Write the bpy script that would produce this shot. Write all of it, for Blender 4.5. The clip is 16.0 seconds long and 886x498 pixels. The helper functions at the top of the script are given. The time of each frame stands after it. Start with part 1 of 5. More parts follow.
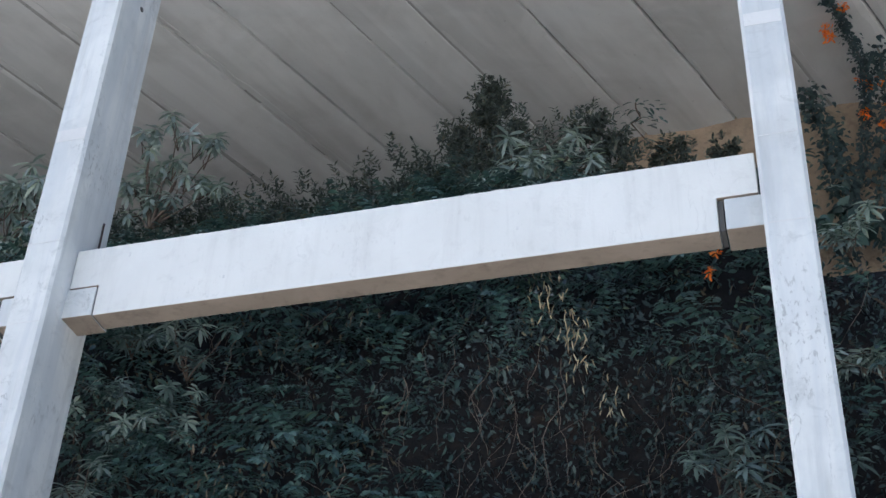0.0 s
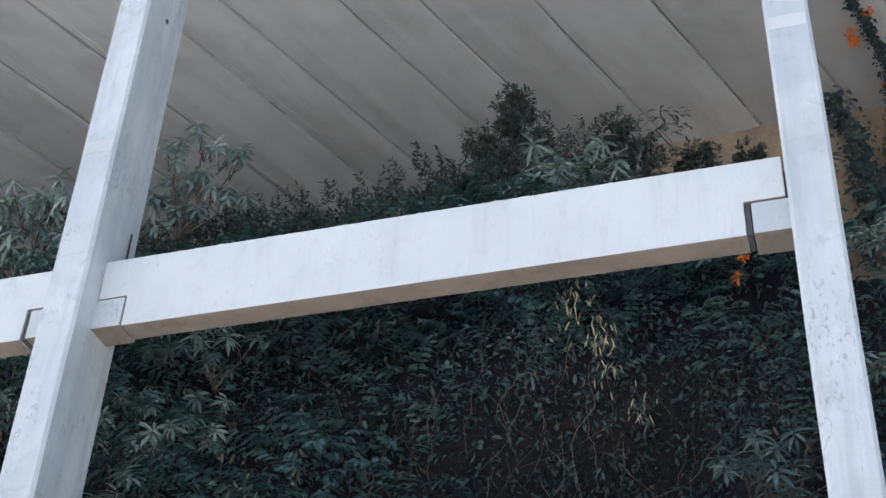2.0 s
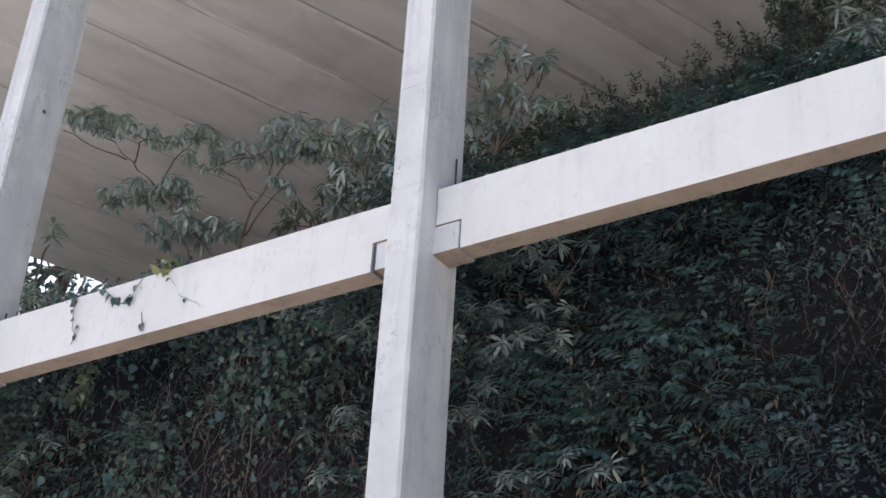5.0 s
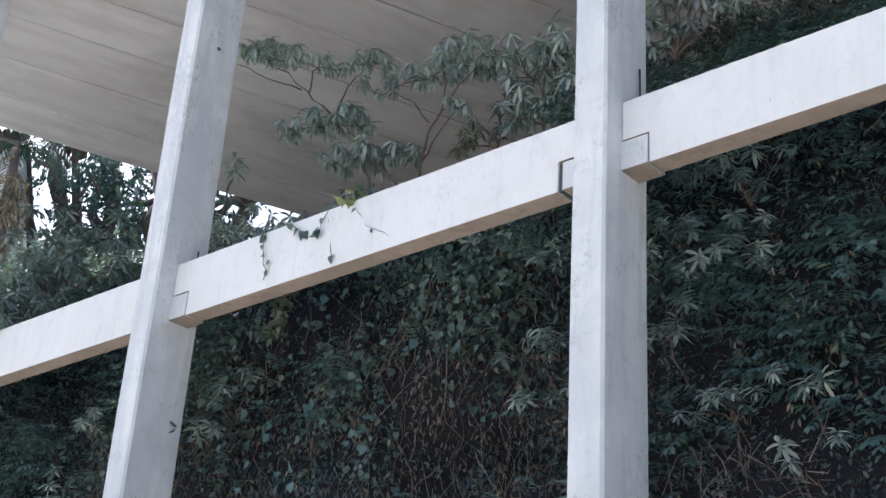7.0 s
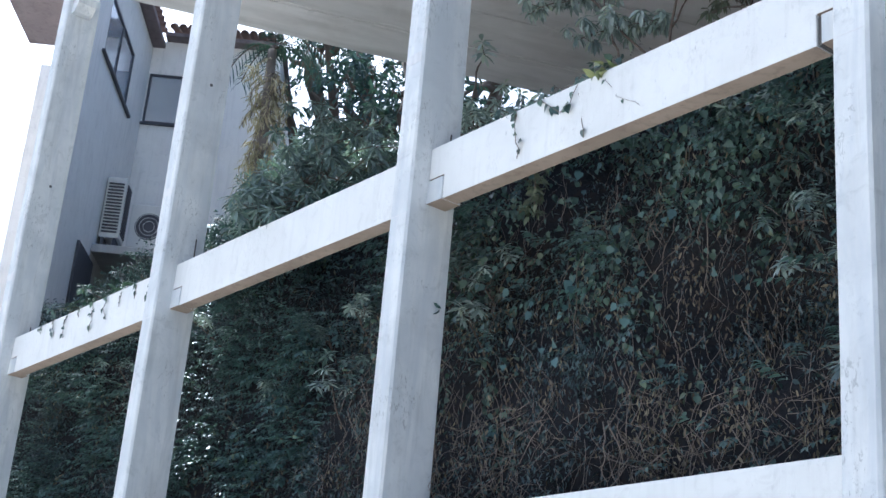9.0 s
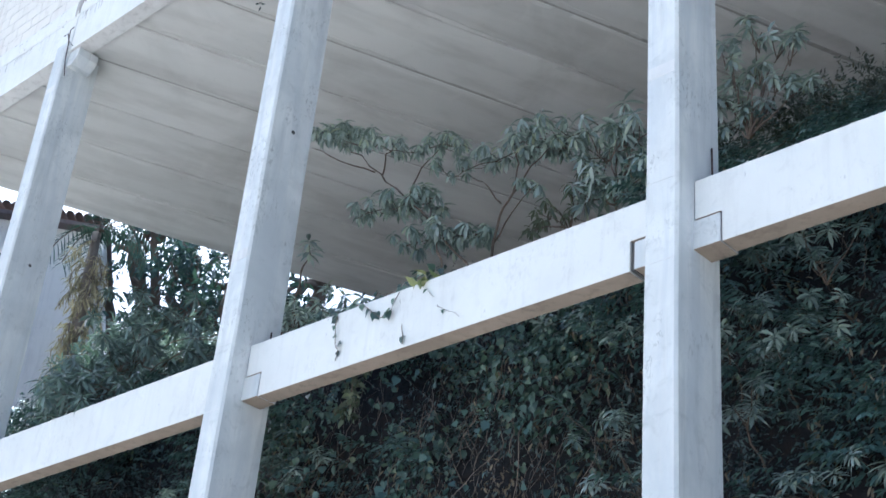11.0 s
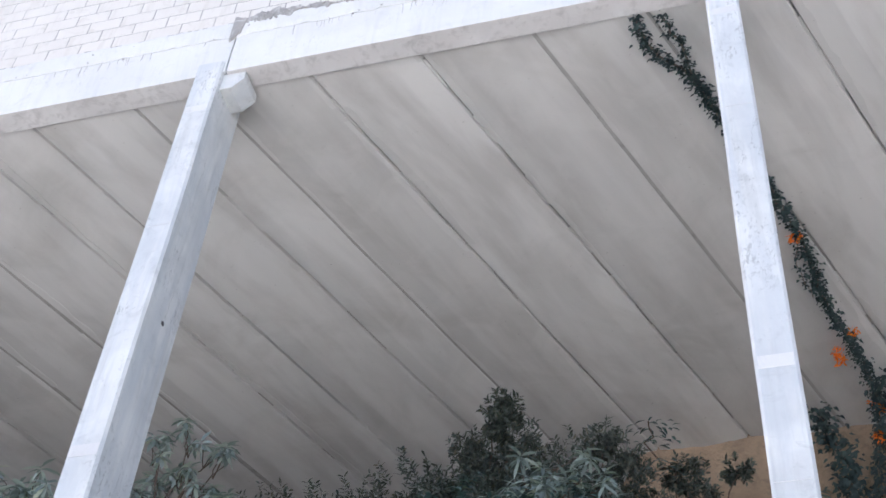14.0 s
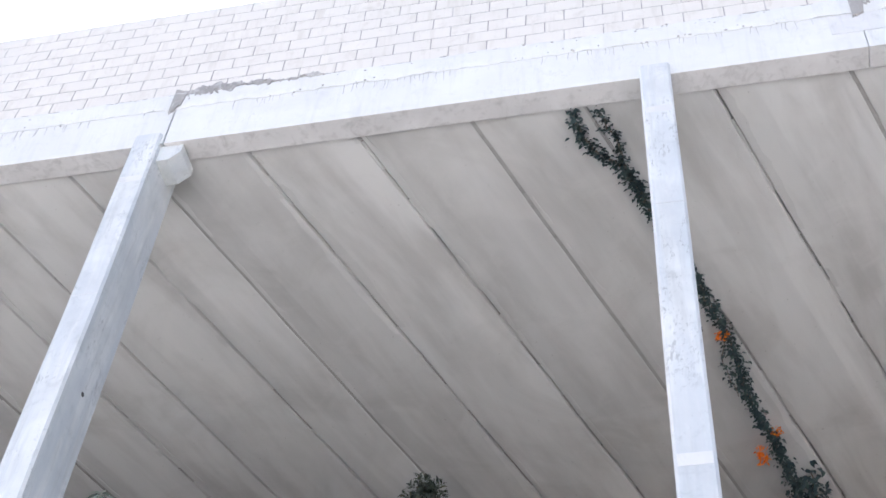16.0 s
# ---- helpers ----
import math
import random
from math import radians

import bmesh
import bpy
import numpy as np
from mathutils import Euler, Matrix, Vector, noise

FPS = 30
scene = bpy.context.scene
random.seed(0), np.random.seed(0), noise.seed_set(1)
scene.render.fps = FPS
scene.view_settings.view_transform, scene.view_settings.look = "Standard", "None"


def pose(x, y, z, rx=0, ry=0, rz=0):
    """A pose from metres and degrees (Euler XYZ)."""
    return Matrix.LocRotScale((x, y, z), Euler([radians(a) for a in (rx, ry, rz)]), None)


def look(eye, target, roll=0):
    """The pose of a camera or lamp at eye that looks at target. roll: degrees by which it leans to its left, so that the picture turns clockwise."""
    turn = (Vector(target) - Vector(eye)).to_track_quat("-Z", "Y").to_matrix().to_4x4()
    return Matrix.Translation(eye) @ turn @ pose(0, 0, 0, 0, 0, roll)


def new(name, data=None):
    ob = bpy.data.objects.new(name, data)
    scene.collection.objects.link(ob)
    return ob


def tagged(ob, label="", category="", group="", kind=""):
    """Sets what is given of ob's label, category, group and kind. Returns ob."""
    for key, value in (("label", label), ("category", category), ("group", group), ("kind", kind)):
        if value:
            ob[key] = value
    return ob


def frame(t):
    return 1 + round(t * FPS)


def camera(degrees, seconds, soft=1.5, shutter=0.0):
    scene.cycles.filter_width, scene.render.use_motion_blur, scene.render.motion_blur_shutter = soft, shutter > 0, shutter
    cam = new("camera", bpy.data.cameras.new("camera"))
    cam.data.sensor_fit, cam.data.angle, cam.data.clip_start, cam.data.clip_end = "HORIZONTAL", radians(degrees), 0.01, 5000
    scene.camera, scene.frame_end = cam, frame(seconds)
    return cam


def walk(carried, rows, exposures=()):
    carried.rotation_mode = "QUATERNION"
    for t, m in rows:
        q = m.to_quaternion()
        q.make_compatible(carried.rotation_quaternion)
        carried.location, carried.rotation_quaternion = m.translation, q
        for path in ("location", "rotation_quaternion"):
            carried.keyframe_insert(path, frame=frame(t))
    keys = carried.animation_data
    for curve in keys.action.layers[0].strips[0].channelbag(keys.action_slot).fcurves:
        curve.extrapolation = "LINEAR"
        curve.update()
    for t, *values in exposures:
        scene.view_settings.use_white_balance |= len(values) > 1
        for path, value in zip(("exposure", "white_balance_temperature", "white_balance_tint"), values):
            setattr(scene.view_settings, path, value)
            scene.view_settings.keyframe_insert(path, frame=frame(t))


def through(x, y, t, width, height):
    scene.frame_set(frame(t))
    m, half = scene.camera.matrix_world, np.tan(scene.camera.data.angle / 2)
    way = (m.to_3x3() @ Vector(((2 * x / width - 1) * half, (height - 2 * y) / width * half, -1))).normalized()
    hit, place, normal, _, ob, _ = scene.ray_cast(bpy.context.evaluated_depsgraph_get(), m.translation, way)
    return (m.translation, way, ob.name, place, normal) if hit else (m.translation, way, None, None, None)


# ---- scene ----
cam = camera(35.40, 16.0, soft=1.5, shutter=0.12)
PATH = [  # seconds, place in metres, turn in degrees
    (0.000, 0.176, -6.656, 1.599, 125.863, -2.242, 16.074),
    (0.500, 0.125, -6.665, 1.560, 125.480, -2.497, 16.359),
    (1.000, 0.118, -6.670, 1.566, 125.627, -1.908, 16.485),
    (1.500, 0.160, -6.656, 1.571, 126.383, -2.180, 16.732),
    (2.000, 0.160, -6.646, 1.572, 126.302, -2.390, 17.214),
    (2.500, 0.155, -6.696, 1.568, 126.132, -2.125, 17.093),
    (3.000, 0.163, -6.696, 1.580, 125.691, -2.085, 17.667),
    (3.500, 0.153, -6.719, 1.589, 124.812, -1.919, 21.020),
    (4.000, 0.196, -6.816, 1.559, 123.657, -2.040, 25.363),
    (4.500, 0.242, -6.915, 1.558, 122.445, -2.967, 28.335),
    (5.000, 0.254, -6.996, 1.551, 120.552, -3.144, 32.274),
    (5.200, 0.245, -7.007, 1.557, 119.791, -3.456, 33.756),
    (5.725, 0.214, -7.006, 1.589, 118.473, -3.794, 36.187),
    (6.250, 0.152, -6.996, 1.656, 117.515, -3.696, 37.785),
    (6.775, 0.091, -6.984, 1.722, 116.614, -3.457, 39.338),
    (7.300, 0.064, -6.977, 1.753, 115.468, -3.376, 41.631),
    (7.500, 0.063, -6.976, 1.753, 114.816, -3.422, 43.025),
    (8.000, 0.033, -6.913, 1.729, 113.257, -4.281, 46.977),
    (8.200, 0.021, -6.907, 1.720, 112.325, -4.346, 48.505),
    (8.725, 0.014, -6.899, 1.712, 110.966, -4.522, 50.644),
    (9.250, 0.009, -6.884, 1.701, 110.528, -4.774, 51.333),
    (9.775, 0.005, -6.872, 1.691, 111.330, -5.049, 50.396),
    (10.300, 0.006, -6.872, 1.688, 113.688, -5.294, 47.659),
    (10.500, 0.011, -6.887, 1.690, 115.452, -5.409, 45.648),
    (11.000, 0.077, -6.926, 1.727, 119.493, -4.808, 42.964),
    (11.500, 0.076, -6.892, 1.726, 124.270, -4.617, 40.534),
    (12.000, 0.099, -6.945, 1.717, 125.686, -4.618, 40.439),
    (12.500, 0.090, -6.891, 1.737, 127.434, -4.366, 39.508),
    (13.000, 0.114, -6.882, 1.742, 130.701, -4.771, 36.808),
    (13.500, 0.112, -6.938, 1.782, 134.842, -4.663, 21.831),
    (14.000, 0.193, -6.897, 1.831, 137.472, -3.815, 15.197),
    (14.500, 0.282, -6.870, 1.866, 141.120, -4.109, 12.976),
    (15.000, 0.280, -6.863, 1.908, 144.416, -3.893, 9.334),
    (15.500, 0.270, -6.888, 1.892, 143.834, -3.480, 9.962),
    (16.000, 0.267, -6.905, 1.853, 141.033, -3.624, 11.523),
]
EXPOSURES = [(0.0, 0.54, 5040, 7), (3.4, 0.54, 5040, 7), (4.2, 0.54, 5520, 15), (5.2, 0.54, 5520, 15), (7.3, 0.64, 5190, 10), (8.2, 0.72, 4990, 8), (10.5, 0.73, 4890, 5), (11.2, 0.74, 4830, 5), (12.5, 0.79, 4920, 12), (14.5, 0.82, 5190, 12), (16.0, 0.84, 5190, 12)]
walk(cam, [(t, pose(*row)) for t, *row in PATH],
     exposures=EXPOSURES)

# ---- world and sun ----
world = bpy.data.worlds.new("sky")
world.use_nodes = True
scene.world = world
sky = world.node_tree.nodes.new("ShaderNodeTexSky")
sky.sky_type = "NISHITA"
sky.sun_disc = False
SUN_EL, SUN_AZ = radians(58), radians(-80)  # height; turn from +y towards +x
sky.sun_elevation = SUN_EL
sky.sun_rotation = SUN_AZ
sky.air_density = 1.2
sky.dust_density = 9.0
back = world.node_tree.nodes["Background"]
back.inputs["Strength"].default_value = 0.15
world.node_tree.links.new(sky.outputs[0], back.inputs["Color"])
sun = new("sun", bpy.data.lights.new("sun", "SUN"))
sun.data.energy = 4.1
sun.data.angle = radians(0.6)
sun.data.color = (1.0, 0.93, 0.83)
sun_from = Vector((math.sin(SUN_AZ) * math.cos(SUN_EL), math.cos(SUN_AZ) * math.cos(SUN_EL), math.sin(SUN_EL)))
sun.matrix_world = look(sun_from * 60, (0, 0, 0))


# ---- materials ----
def nodes_of(name):
    m = bpy.data.materials.new(name)
    m.use_nodes = True
    nt = m.node_tree
    return m, nt, nt.nodes["Principled BSDF"]


def noise_tex(nt, vec, scale, detail=4, rough=0.55, distort=0.0):
    n = nt.nodes.new("ShaderNodeTexNoise")
    n.inputs["Scale"].default_value = scale
    n.inputs["Detail"].default_value = detail
    n.inputs["Roughness"].default_value = rough
    n.inputs["Distortion"].default_value = distort
    nt.links.new(vec, n.inputs["Vector"])
    return n.outputs["Fac"]


def ramp(nt, fac, stops):
    r = nt.nodes.new("ShaderNodeValToRGB")
    while len(r.color_ramp.elements) < len(stops):
        r.color_ramp.elements.new(0.5)
    for e, (p, c) in zip(r.color_ramp.elements, stops):
        e.position = p
        e.color = (*c, 1) if len(c) == 3 else (c[0], c[0], c[0], 1)
    nt.links.new(fac, r.inputs["Fac"])
    return r.outputs["Color"]


def mix(nt, fac, a, b, mode="MIX"):
    m = nt.nodes.new("ShaderNodeMix")
    m.data_type = "RGBA"
    m.blend_type = mode
    for sock, v in ((m.inputs[0], fac), (m.inputs[6], a), (m.inputs[7], b)):
        if isinstance(v, (int, float)):
            sock.default_value = v
        elif isinstance(v, tuple):
            sock.default_value = (*v, 1)
        else:
            nt.links.new(v, sock)
    return m.outputs[2]


def bump(nt, bsdf, height, strength, dist):
    b = nt.nodes.new("ShaderNodeBump")
    b.inputs["Strength"].default_value = strength
    b.inputs["Distance"].default_value = dist
    nt.links.new(height, b.inputs["Height"])
    nt.links.new(b.outputs[0], bsdf.inputs["Normal"])


def coords(nt, shift=True, scale=(1, 1, 1)):
    """Object coordinates in metres, moved by a random step for each object."""
    tc = nt.nodes.new("ShaderNodeTexCoord")
    mp = nt.nodes.new("ShaderNodeMapping")
    mp.inputs["Scale"].default_value = scale
    nt.links.new(tc.outputs["Object"], mp.inputs["Vector"])
    if shift:
        info = nt.nodes.new("ShaderNodeObjectInfo")
        mul = nt.nodes.new("ShaderNodeMath")
        mul.operation = "MULTIPLY"
        mul.inputs[1].default_value = 37.0
        nt.links.new(info.outputs["Random"], mul.inputs[0])
        nt.links.new(mul.outputs[0], mp.inputs["Location"])
    return mp.outputs["Vector"]


def concrete(name, light, dark, stain, streaks=0.5, rough=0.75, pits=True, scuffs=0.0, wash=0.0):
    m, nt, b = nodes_of(name)
    v = coords(nt)
    base = mix(nt, ramp(nt, noise_tex(nt, v, 1.7, 5, 0.6, 0.4), [(0.35, (0,)), (0.7, (1,))]), light, dark)
    vs = coords(nt, scale=(9, 9, 0.8))
    st = ramp(nt, noise_tex(nt, vs, 1.0, 5, 0.62, 0.3), [(0.52, (0,)), (0.75, (streaks,))])
    c = mix(nt, st, base, stain)
    blot = ramp(nt, noise_tex(nt, v, 6.0, 6, 0.7, 0.8), [(0.55, (0,)), (0.70, (streaks * 0.85,))])
    c = mix(nt, blot, c, stain)
    if wash:
        # bluish lime wash brushed on in tall uneven swathes
        sw = ramp(nt, noise_tex(nt, coords(nt, scale=(4.5, 4.5, 0.7)), 1.0, 5, 0.6, 0.8), [(0.42, (0,)), (0.60, (wash,))])
        c = mix(nt, sw, c, (0.47, 0.505, 0.53))
    if scuffs:
        # scraped spots in loose groups, and hairline cracks
        where = ramp(nt, noise_tex(nt, v, 1.9, 3, 0.5), [(0.54, (0,)), (0.62, (1,))])
        scrape = ramp(nt, noise_tex(nt, coords(nt, scale=(1, 1, 0.45)), 34.0, 4, 0.7, 0.5), [(0.56, (0,)), (0.62, (scuffs,))])
        c = mix(nt, mix(nt, 1.0, where, scrape, "MULTIPLY"), c, tuple(x * 0.75 for x in stain))
        line = ramp(nt, noise_tex(nt, coords(nt, scale=(1, 1, 0.35)), 2.6, 6, 0.62, 0.4), [(0.494, (0,)), (0.5, (scuffs,)), (0.506, (0,))])
        part_of = ramp(nt, noise_tex(nt, v, 1.1, 2, 0.5), [(0.55, (0,)), (0.64, (1,))])
        c = mix(nt, mix(nt, 1.0, part_of, line, "MULTIPLY"), c, tuple(x * 0.6 for x in stain))
    if pits:
        pit = ramp(nt, noise_tex(nt, v, 42.0, 3, 0.6), [(0.73, (0,)), (0.79, (0.5,))])
        c = mix(nt, pit, c, tuple(x * 0.55 for x in stain))
    nt.links.new(c, b.inputs["Base Color"])
    b.inputs["Roughness"].default_value = rough
    b.inputs["Specular IOR Level"].default_value = 0.25
    h = mix(nt, 0.5, noise_tex(nt, v, 55, 4), noise_tex(nt, v, 7, 4))
    bump(nt, b, h, 0.25, 0.012)
    return m


M_COLUMN = concrete("painted_concrete", (0.69, 0.70, 0.68), (0.545, 0.56, 0.55), (0.36, 0.375, 0.365), 0.55, scuffs=0.55, wash=0.45)
M_BEAM = concrete("painted_beam_concrete", (0.705, 0.708, 0.68), (0.645, 0.648, 0.62), (0.46, 0.46, 0.435), 0.30, scuffs=0.18)
M_BLOCK = concrete("whitewashed_block", (0.655, 0.63, 0.57), (0.70, 0.675, 0.615), (0.50, 0.47, 0.40), 0.55)
M_CRUMB = concrete("crumbling_grey_mortar", (0.36, 0.345, 0.32), (0.29, 0.28, 0.26), (0.62, 0.60, 0.57), 1.0, 0.9, scuffs=0.6)
# darker brown and grey for faces of beams and corbels that look down
M_UNDER = concrete("brown_beam_underside", (0.34, 0.275, 0.215), (0.265, 0.215, 0.165), (0.16, 0.13, 0.10), 0.6, 0.85, False)
M_UNDER_TOP = concrete("grey_top_beam_underside", (0.62, 0.605, 0.58), (0.52, 0.505, 0.48), (0.36, 0.345, 0.325), 0.7, 0.85)
M_MORTAR = concrete("grey_mortar", (0.50, 0.49, 0.47), (0.38, 0.37, 0.36), (0.25, 0.25, 0.24), 0.6, 0.9)
M_PATCH = concrete("repair_patch_mortar", (0.68, 0.68, 0.665), (0.58, 0.58, 0.57), (0.46, 0.46, 0.45), 0.6, 0.9)
# near-black colour standing for the shade inside open joints and the lifting hole
M_DARK = concrete("gap_and_hole_shade", (0.10, 0.095, 0.09), (0.07, 0.07, 0.065), (0.04, 0.04, 0.04), 0.3, 0.9)


def slab_concrete(name, turn):
    """Bare slab soffit: soft clouds drawn out along the panels, water stains, each panel its own tone."""
    m, nt, b = nodes_of(name)
    tc = nt.nodes.new("ShaderNodeTexCoord")
    mp = nt.nodes.new("ShaderNodeMapping")
    mp.vector_type = "TEXTURE"
    mp.inputs["Rotation"].default_value = (0, 0, turn)
    nt.links.new(tc.outputs["Object"], mp.inputs["Vector"])
    st = nt.nodes.new("ShaderNodeMapping")
    st.inputs["Scale"].default_value = (1.9, 0.36, 1)
    nt.links.new(mp.outputs["Vector"], st.inputs["Vector"])
    v, vs = tc.outputs["Object"], st.outputs["Vector"]
    g = nt.nodes.new("ShaderNodeNewGeometry")
    c = ramp(nt, g.outputs["Random Per Island"], [(0, (0.53, 0.52, 0.488)), (0.5, (0.585, 0.574, 0.54)), (1, (0.635, 0.623, 0.588))])
    c = mix(nt, ramp(nt, noise_tex(nt, vs, 1.3, 4, 0.55, 0.3), [(0.44, (0,)), (0.66, (0.5,))]), c, (0.38, 0.365, 0.335))
    c = mix(nt, ramp(nt, noise_tex(nt, vs, 0.7, 3, 0.5, 0.6), [(0.50, (0,)), (0.72, (0.45,))]), c, (0.66, 0.645, 0.61))
    c = mix(nt, ramp(nt, noise_tex(nt, v, 0.55, 5, 0.6, 0.8), [(0.50, (0,)), (0.72, (0.4,))]), c, (0.33, 0.315, 0.28))
    c = mix(nt, ramp(nt, noise_tex(nt, v, 9, 5, 0.75), [(0.66, (0,)), (0.78, (0.35,))]), c, (0.27, 0.25, 0.22))
    nt.links.new(c, b.inputs["Base Color"])
    b.inputs["Roughness"].default_value = 0.9
    b.inputs["Specular IOR Level"].default_value = 0.15
    c = mix(nt, ramp(nt, noise_tex(nt, v, 1.4, 4, 0.6, 1.2), [(0.48, (0,)), (0.66, (0.30,))]), c, (0.64, 0.62, 0.58))
    c = mix(nt, ramp(nt, noise_tex(nt, v, 26, 2, 0.5), [(0.74, (0,)), (0.79, (0.5,))]), c, (0.2, 0.18, 0.155))
    nt.links.new(c, b.inputs["Base Color"])
    bump(nt, b, noise_tex(nt, vs, 3.0, 5), 0.25, 0.02)
    return m


M_SLAB = slab_concrete("bare_slab_concrete", -math.atan(0.383))
M_GROUT = concrete("joint_mortar", (0.40, 0.385, 0.355), (0.32, 0.305, 0.28), (0.22, 0.21, 0.19), 0.6, 0.9, False)


def earth(name, a, b_, c_, scale=1.2):
    m, nt, b = nodes_of(name)
    v = coords(nt, False)
    c = mix(nt, ramp(nt, noise_tex(nt, v, scale, 6, 0.65, 0.6), [(0.35, (0,)), (0.65, (1,))]), a, b_)
    c = mix(nt, ramp(nt, noise_tex(nt, v, scale * 5, 6, 0.7), [(0.5, (0,)), (0.7, (0.7,))]), c, c_)
    nt.links.new(c, b.inputs["Base Color"])
    b.inputs["Roughness"].default_value = 0.95
    b.inputs["Specular IOR Level"].default_value = 0.1
    bump(nt, b, noise_tex(nt, v, scale * 9, 6, 0.7), 0.8, 0.05)
    return m


# bank soil coloured blue-black, putting the shade between the leaves into its tone
M_SOIL = earth("shade_dark_soil", (0.024, 0.024, 0.026), (0.017, 0.018, 0.021), (0.042, 0.030, 0.024))
M_CUT = earth("ochre_soil_wall", (0.40, 0.31, 0.215), (0.31, 0.24, 0.17), (0.22, 0.18, 0.135), 1.6)
M_GROUND = earth("pale_gravel_ground", (0.60, 0.56, 0.50), (0.54, 0.50, 0.45), (0.46, 0.43, 0.385), 0.4)


def foliage(name, stops, rough=0.45, through=0.22):
    """Leaf surface: each leaf takes its own tone."""
    m, nt, b = nodes_of(name)
    g = nt.nodes.new("ShaderNodeNewGeometry")
    col = ramp(nt, g.outputs["Random Per Island"], stops)
    v = coords(nt, False)
    col = mix(nt, ramp(nt, noise_tex(nt, v, 0.9, 3), [(0.35, (0.0,)), (0.7, (0.5,))]), col, mix(nt, 1.0, col, (0.62, 0.72, 0.60), "MULTIPLY"))
    nt.links.new(col, b.inputs["Base Color"])
    b.inputs["Roughness"].default_value = rough
    b.inputs["Specular IOR Level"].default_value = 0.5
    t = nt.nodes.new("ShaderNodeBsdfTranslucent")
    nt.links.new(mix(nt, 1.0, col, (1.25, 1.35, 0.7), "MULTIPLY"), t.inputs["Color"])
    ms = nt.nodes.new("ShaderNodeMixShader")
    ms.inputs[0].default_value = through
    nt.links.new(b.outputs[0], ms.inputs[1])
    nt.links.new(t.outputs[0], ms.inputs[2])
    nt.links.new(ms.outputs[0], nt.nodes["Material Output"].inputs["Surface"])
    return m


M_LEAF_DARK = foliage("dark_broad_leaf", [(0, (0.026, 0.050, 0.051)), (0.5, (0.049, 0.091, 0.088)), (0.965, (0.091, 0.147, 0.129)), (1, (0.140, 0.175, 0.107))], 0.42, 0.15)
M_LEAF_GREY = foliage("grey_green_leaf", [(0, (0.170, 0.209, 0.207)), (0.5, (0.310, 0.362, 0.358)), (0.9, (0.480, 0.530, 0.521)), (1, (0.460, 0.490, 0.381))], 0.38)
M_LEAF_STRAP = foliage("strap_leaf", [(0, (0.082, 0.116, 0.119)), (0.5, (0.148, 0.195, 0.194)), (1, (0.246, 0.307, 0.302))], 0.40)
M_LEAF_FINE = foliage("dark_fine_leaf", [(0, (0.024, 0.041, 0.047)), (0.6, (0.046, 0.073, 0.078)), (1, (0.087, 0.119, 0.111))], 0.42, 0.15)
M_LEAF_IVY = foliage("ivy_leaf", [(0, (0.040, 0.067, 0.060)), (0.5, (0.066, 0.110, 0.093)), (0.9, (0.119, 0.170, 0.127)), (1, (0.155, 0.168, 0.106))], 0.45, 0.17)
M_LEAF_DRY = foliage("dry_leaf", [(0, (0.084, 0.063, 0.045)), (0.5, (0.140, 0.109, 0.076)), (1, (0.253, 0.210, 0.149))], 0.8)
M_LEAF_OLIVE = foliage("olive_brown_leaf", [(0, (0.084, 0.093, 0.064)), (0.6, (0.140, 0.162, 0.111)), (1, (0.210, 0.230, 0.153))], 0.55)
M_LEAF_SPRAY = foliage("layered_spray_leaf", [(0, (0.041, 0.077, 0.079)), (0.5, (0.070, 0.125, 0.119)), (0.965, (0.119, 0.188, 0.168)), (1, (0.183, 0.213, 0.122))], 0.40, 0.15)
M_LEAF_BRIGHT = foliage("yellow_green_leaf", [(0, (0.13, 0.16, 0.06)), (1, (0.28, 0.28, 0.13))])
M_FLOWER = foliage("orange_flower", [(0, (0.85, 0.16, 0.01)), (1, (0.95, 0.30, 0.03))], 0.5, 0.3)


def bark(name, a, b_):
    m, nt, b = nodes_of(name)
    v = coords(nt, False, (1, 1, 0.35))
    c = mix(nt, noise_tex(nt, v, 22, 5, 0.7), a, b_)
    nt.links.new(c, b.inputs["Base Color"])
    b.inputs["Roughness"].default_value = 0.9
    bump(nt, b, noise_tex(nt, v, 60, 4), 0.6, 0.01)
    return m


M_BARK = bark("brown_bark", (0.07, 0.05, 0.035), (0.15, 0.115, 0.085))
M_IRON = bark("rusty_iron", (0.03, 0.025, 0.025), (0.08, 0.05, 0.04))
M_TWIG = bark("pale_dry_twig", (0.10, 0.08, 0.062), (0.27, 0.22, 0.17))
M_LEAF_BUSH = foliage("small_bush_leaf", [(0, (0.034, 0.048, 0.043)), (0.5, (0.069, 0.086, 0.075)), (0.85, (0.121, 0.136, 0.115)), (1, (0.161, 0.144, 0.106))], 0.45, 0.2)


# ---- geometry helpers ----
def mesh_of(name, verts, faces, material, smooth=False):
    me = bpy.data.meshes.new(name)
    me.from_pydata([tuple(v) for v in verts], [], faces)
    me.materials.append(material)
    if smooth:
        me.polygons.foreach_set("use_smooth", [True] * len(me.polygons))
    me.update()
    return me


def part(name, bm, material, parent=None, label=""):
    """Links a bmesh as one mesh object under a thing or a part."""
    me = bpy.data.meshes.new(name)
    bm.to_mesh(me)
    bm.free()
    me.materials.append(material)
    ob = new(name, me)
    ob.parent = parent
    return tagged(ob, label)


def part_mesh(name, me, parent=None, label=""):
    ob = new(name, me)
    ob.parent = parent
    return tagged(ob, label)


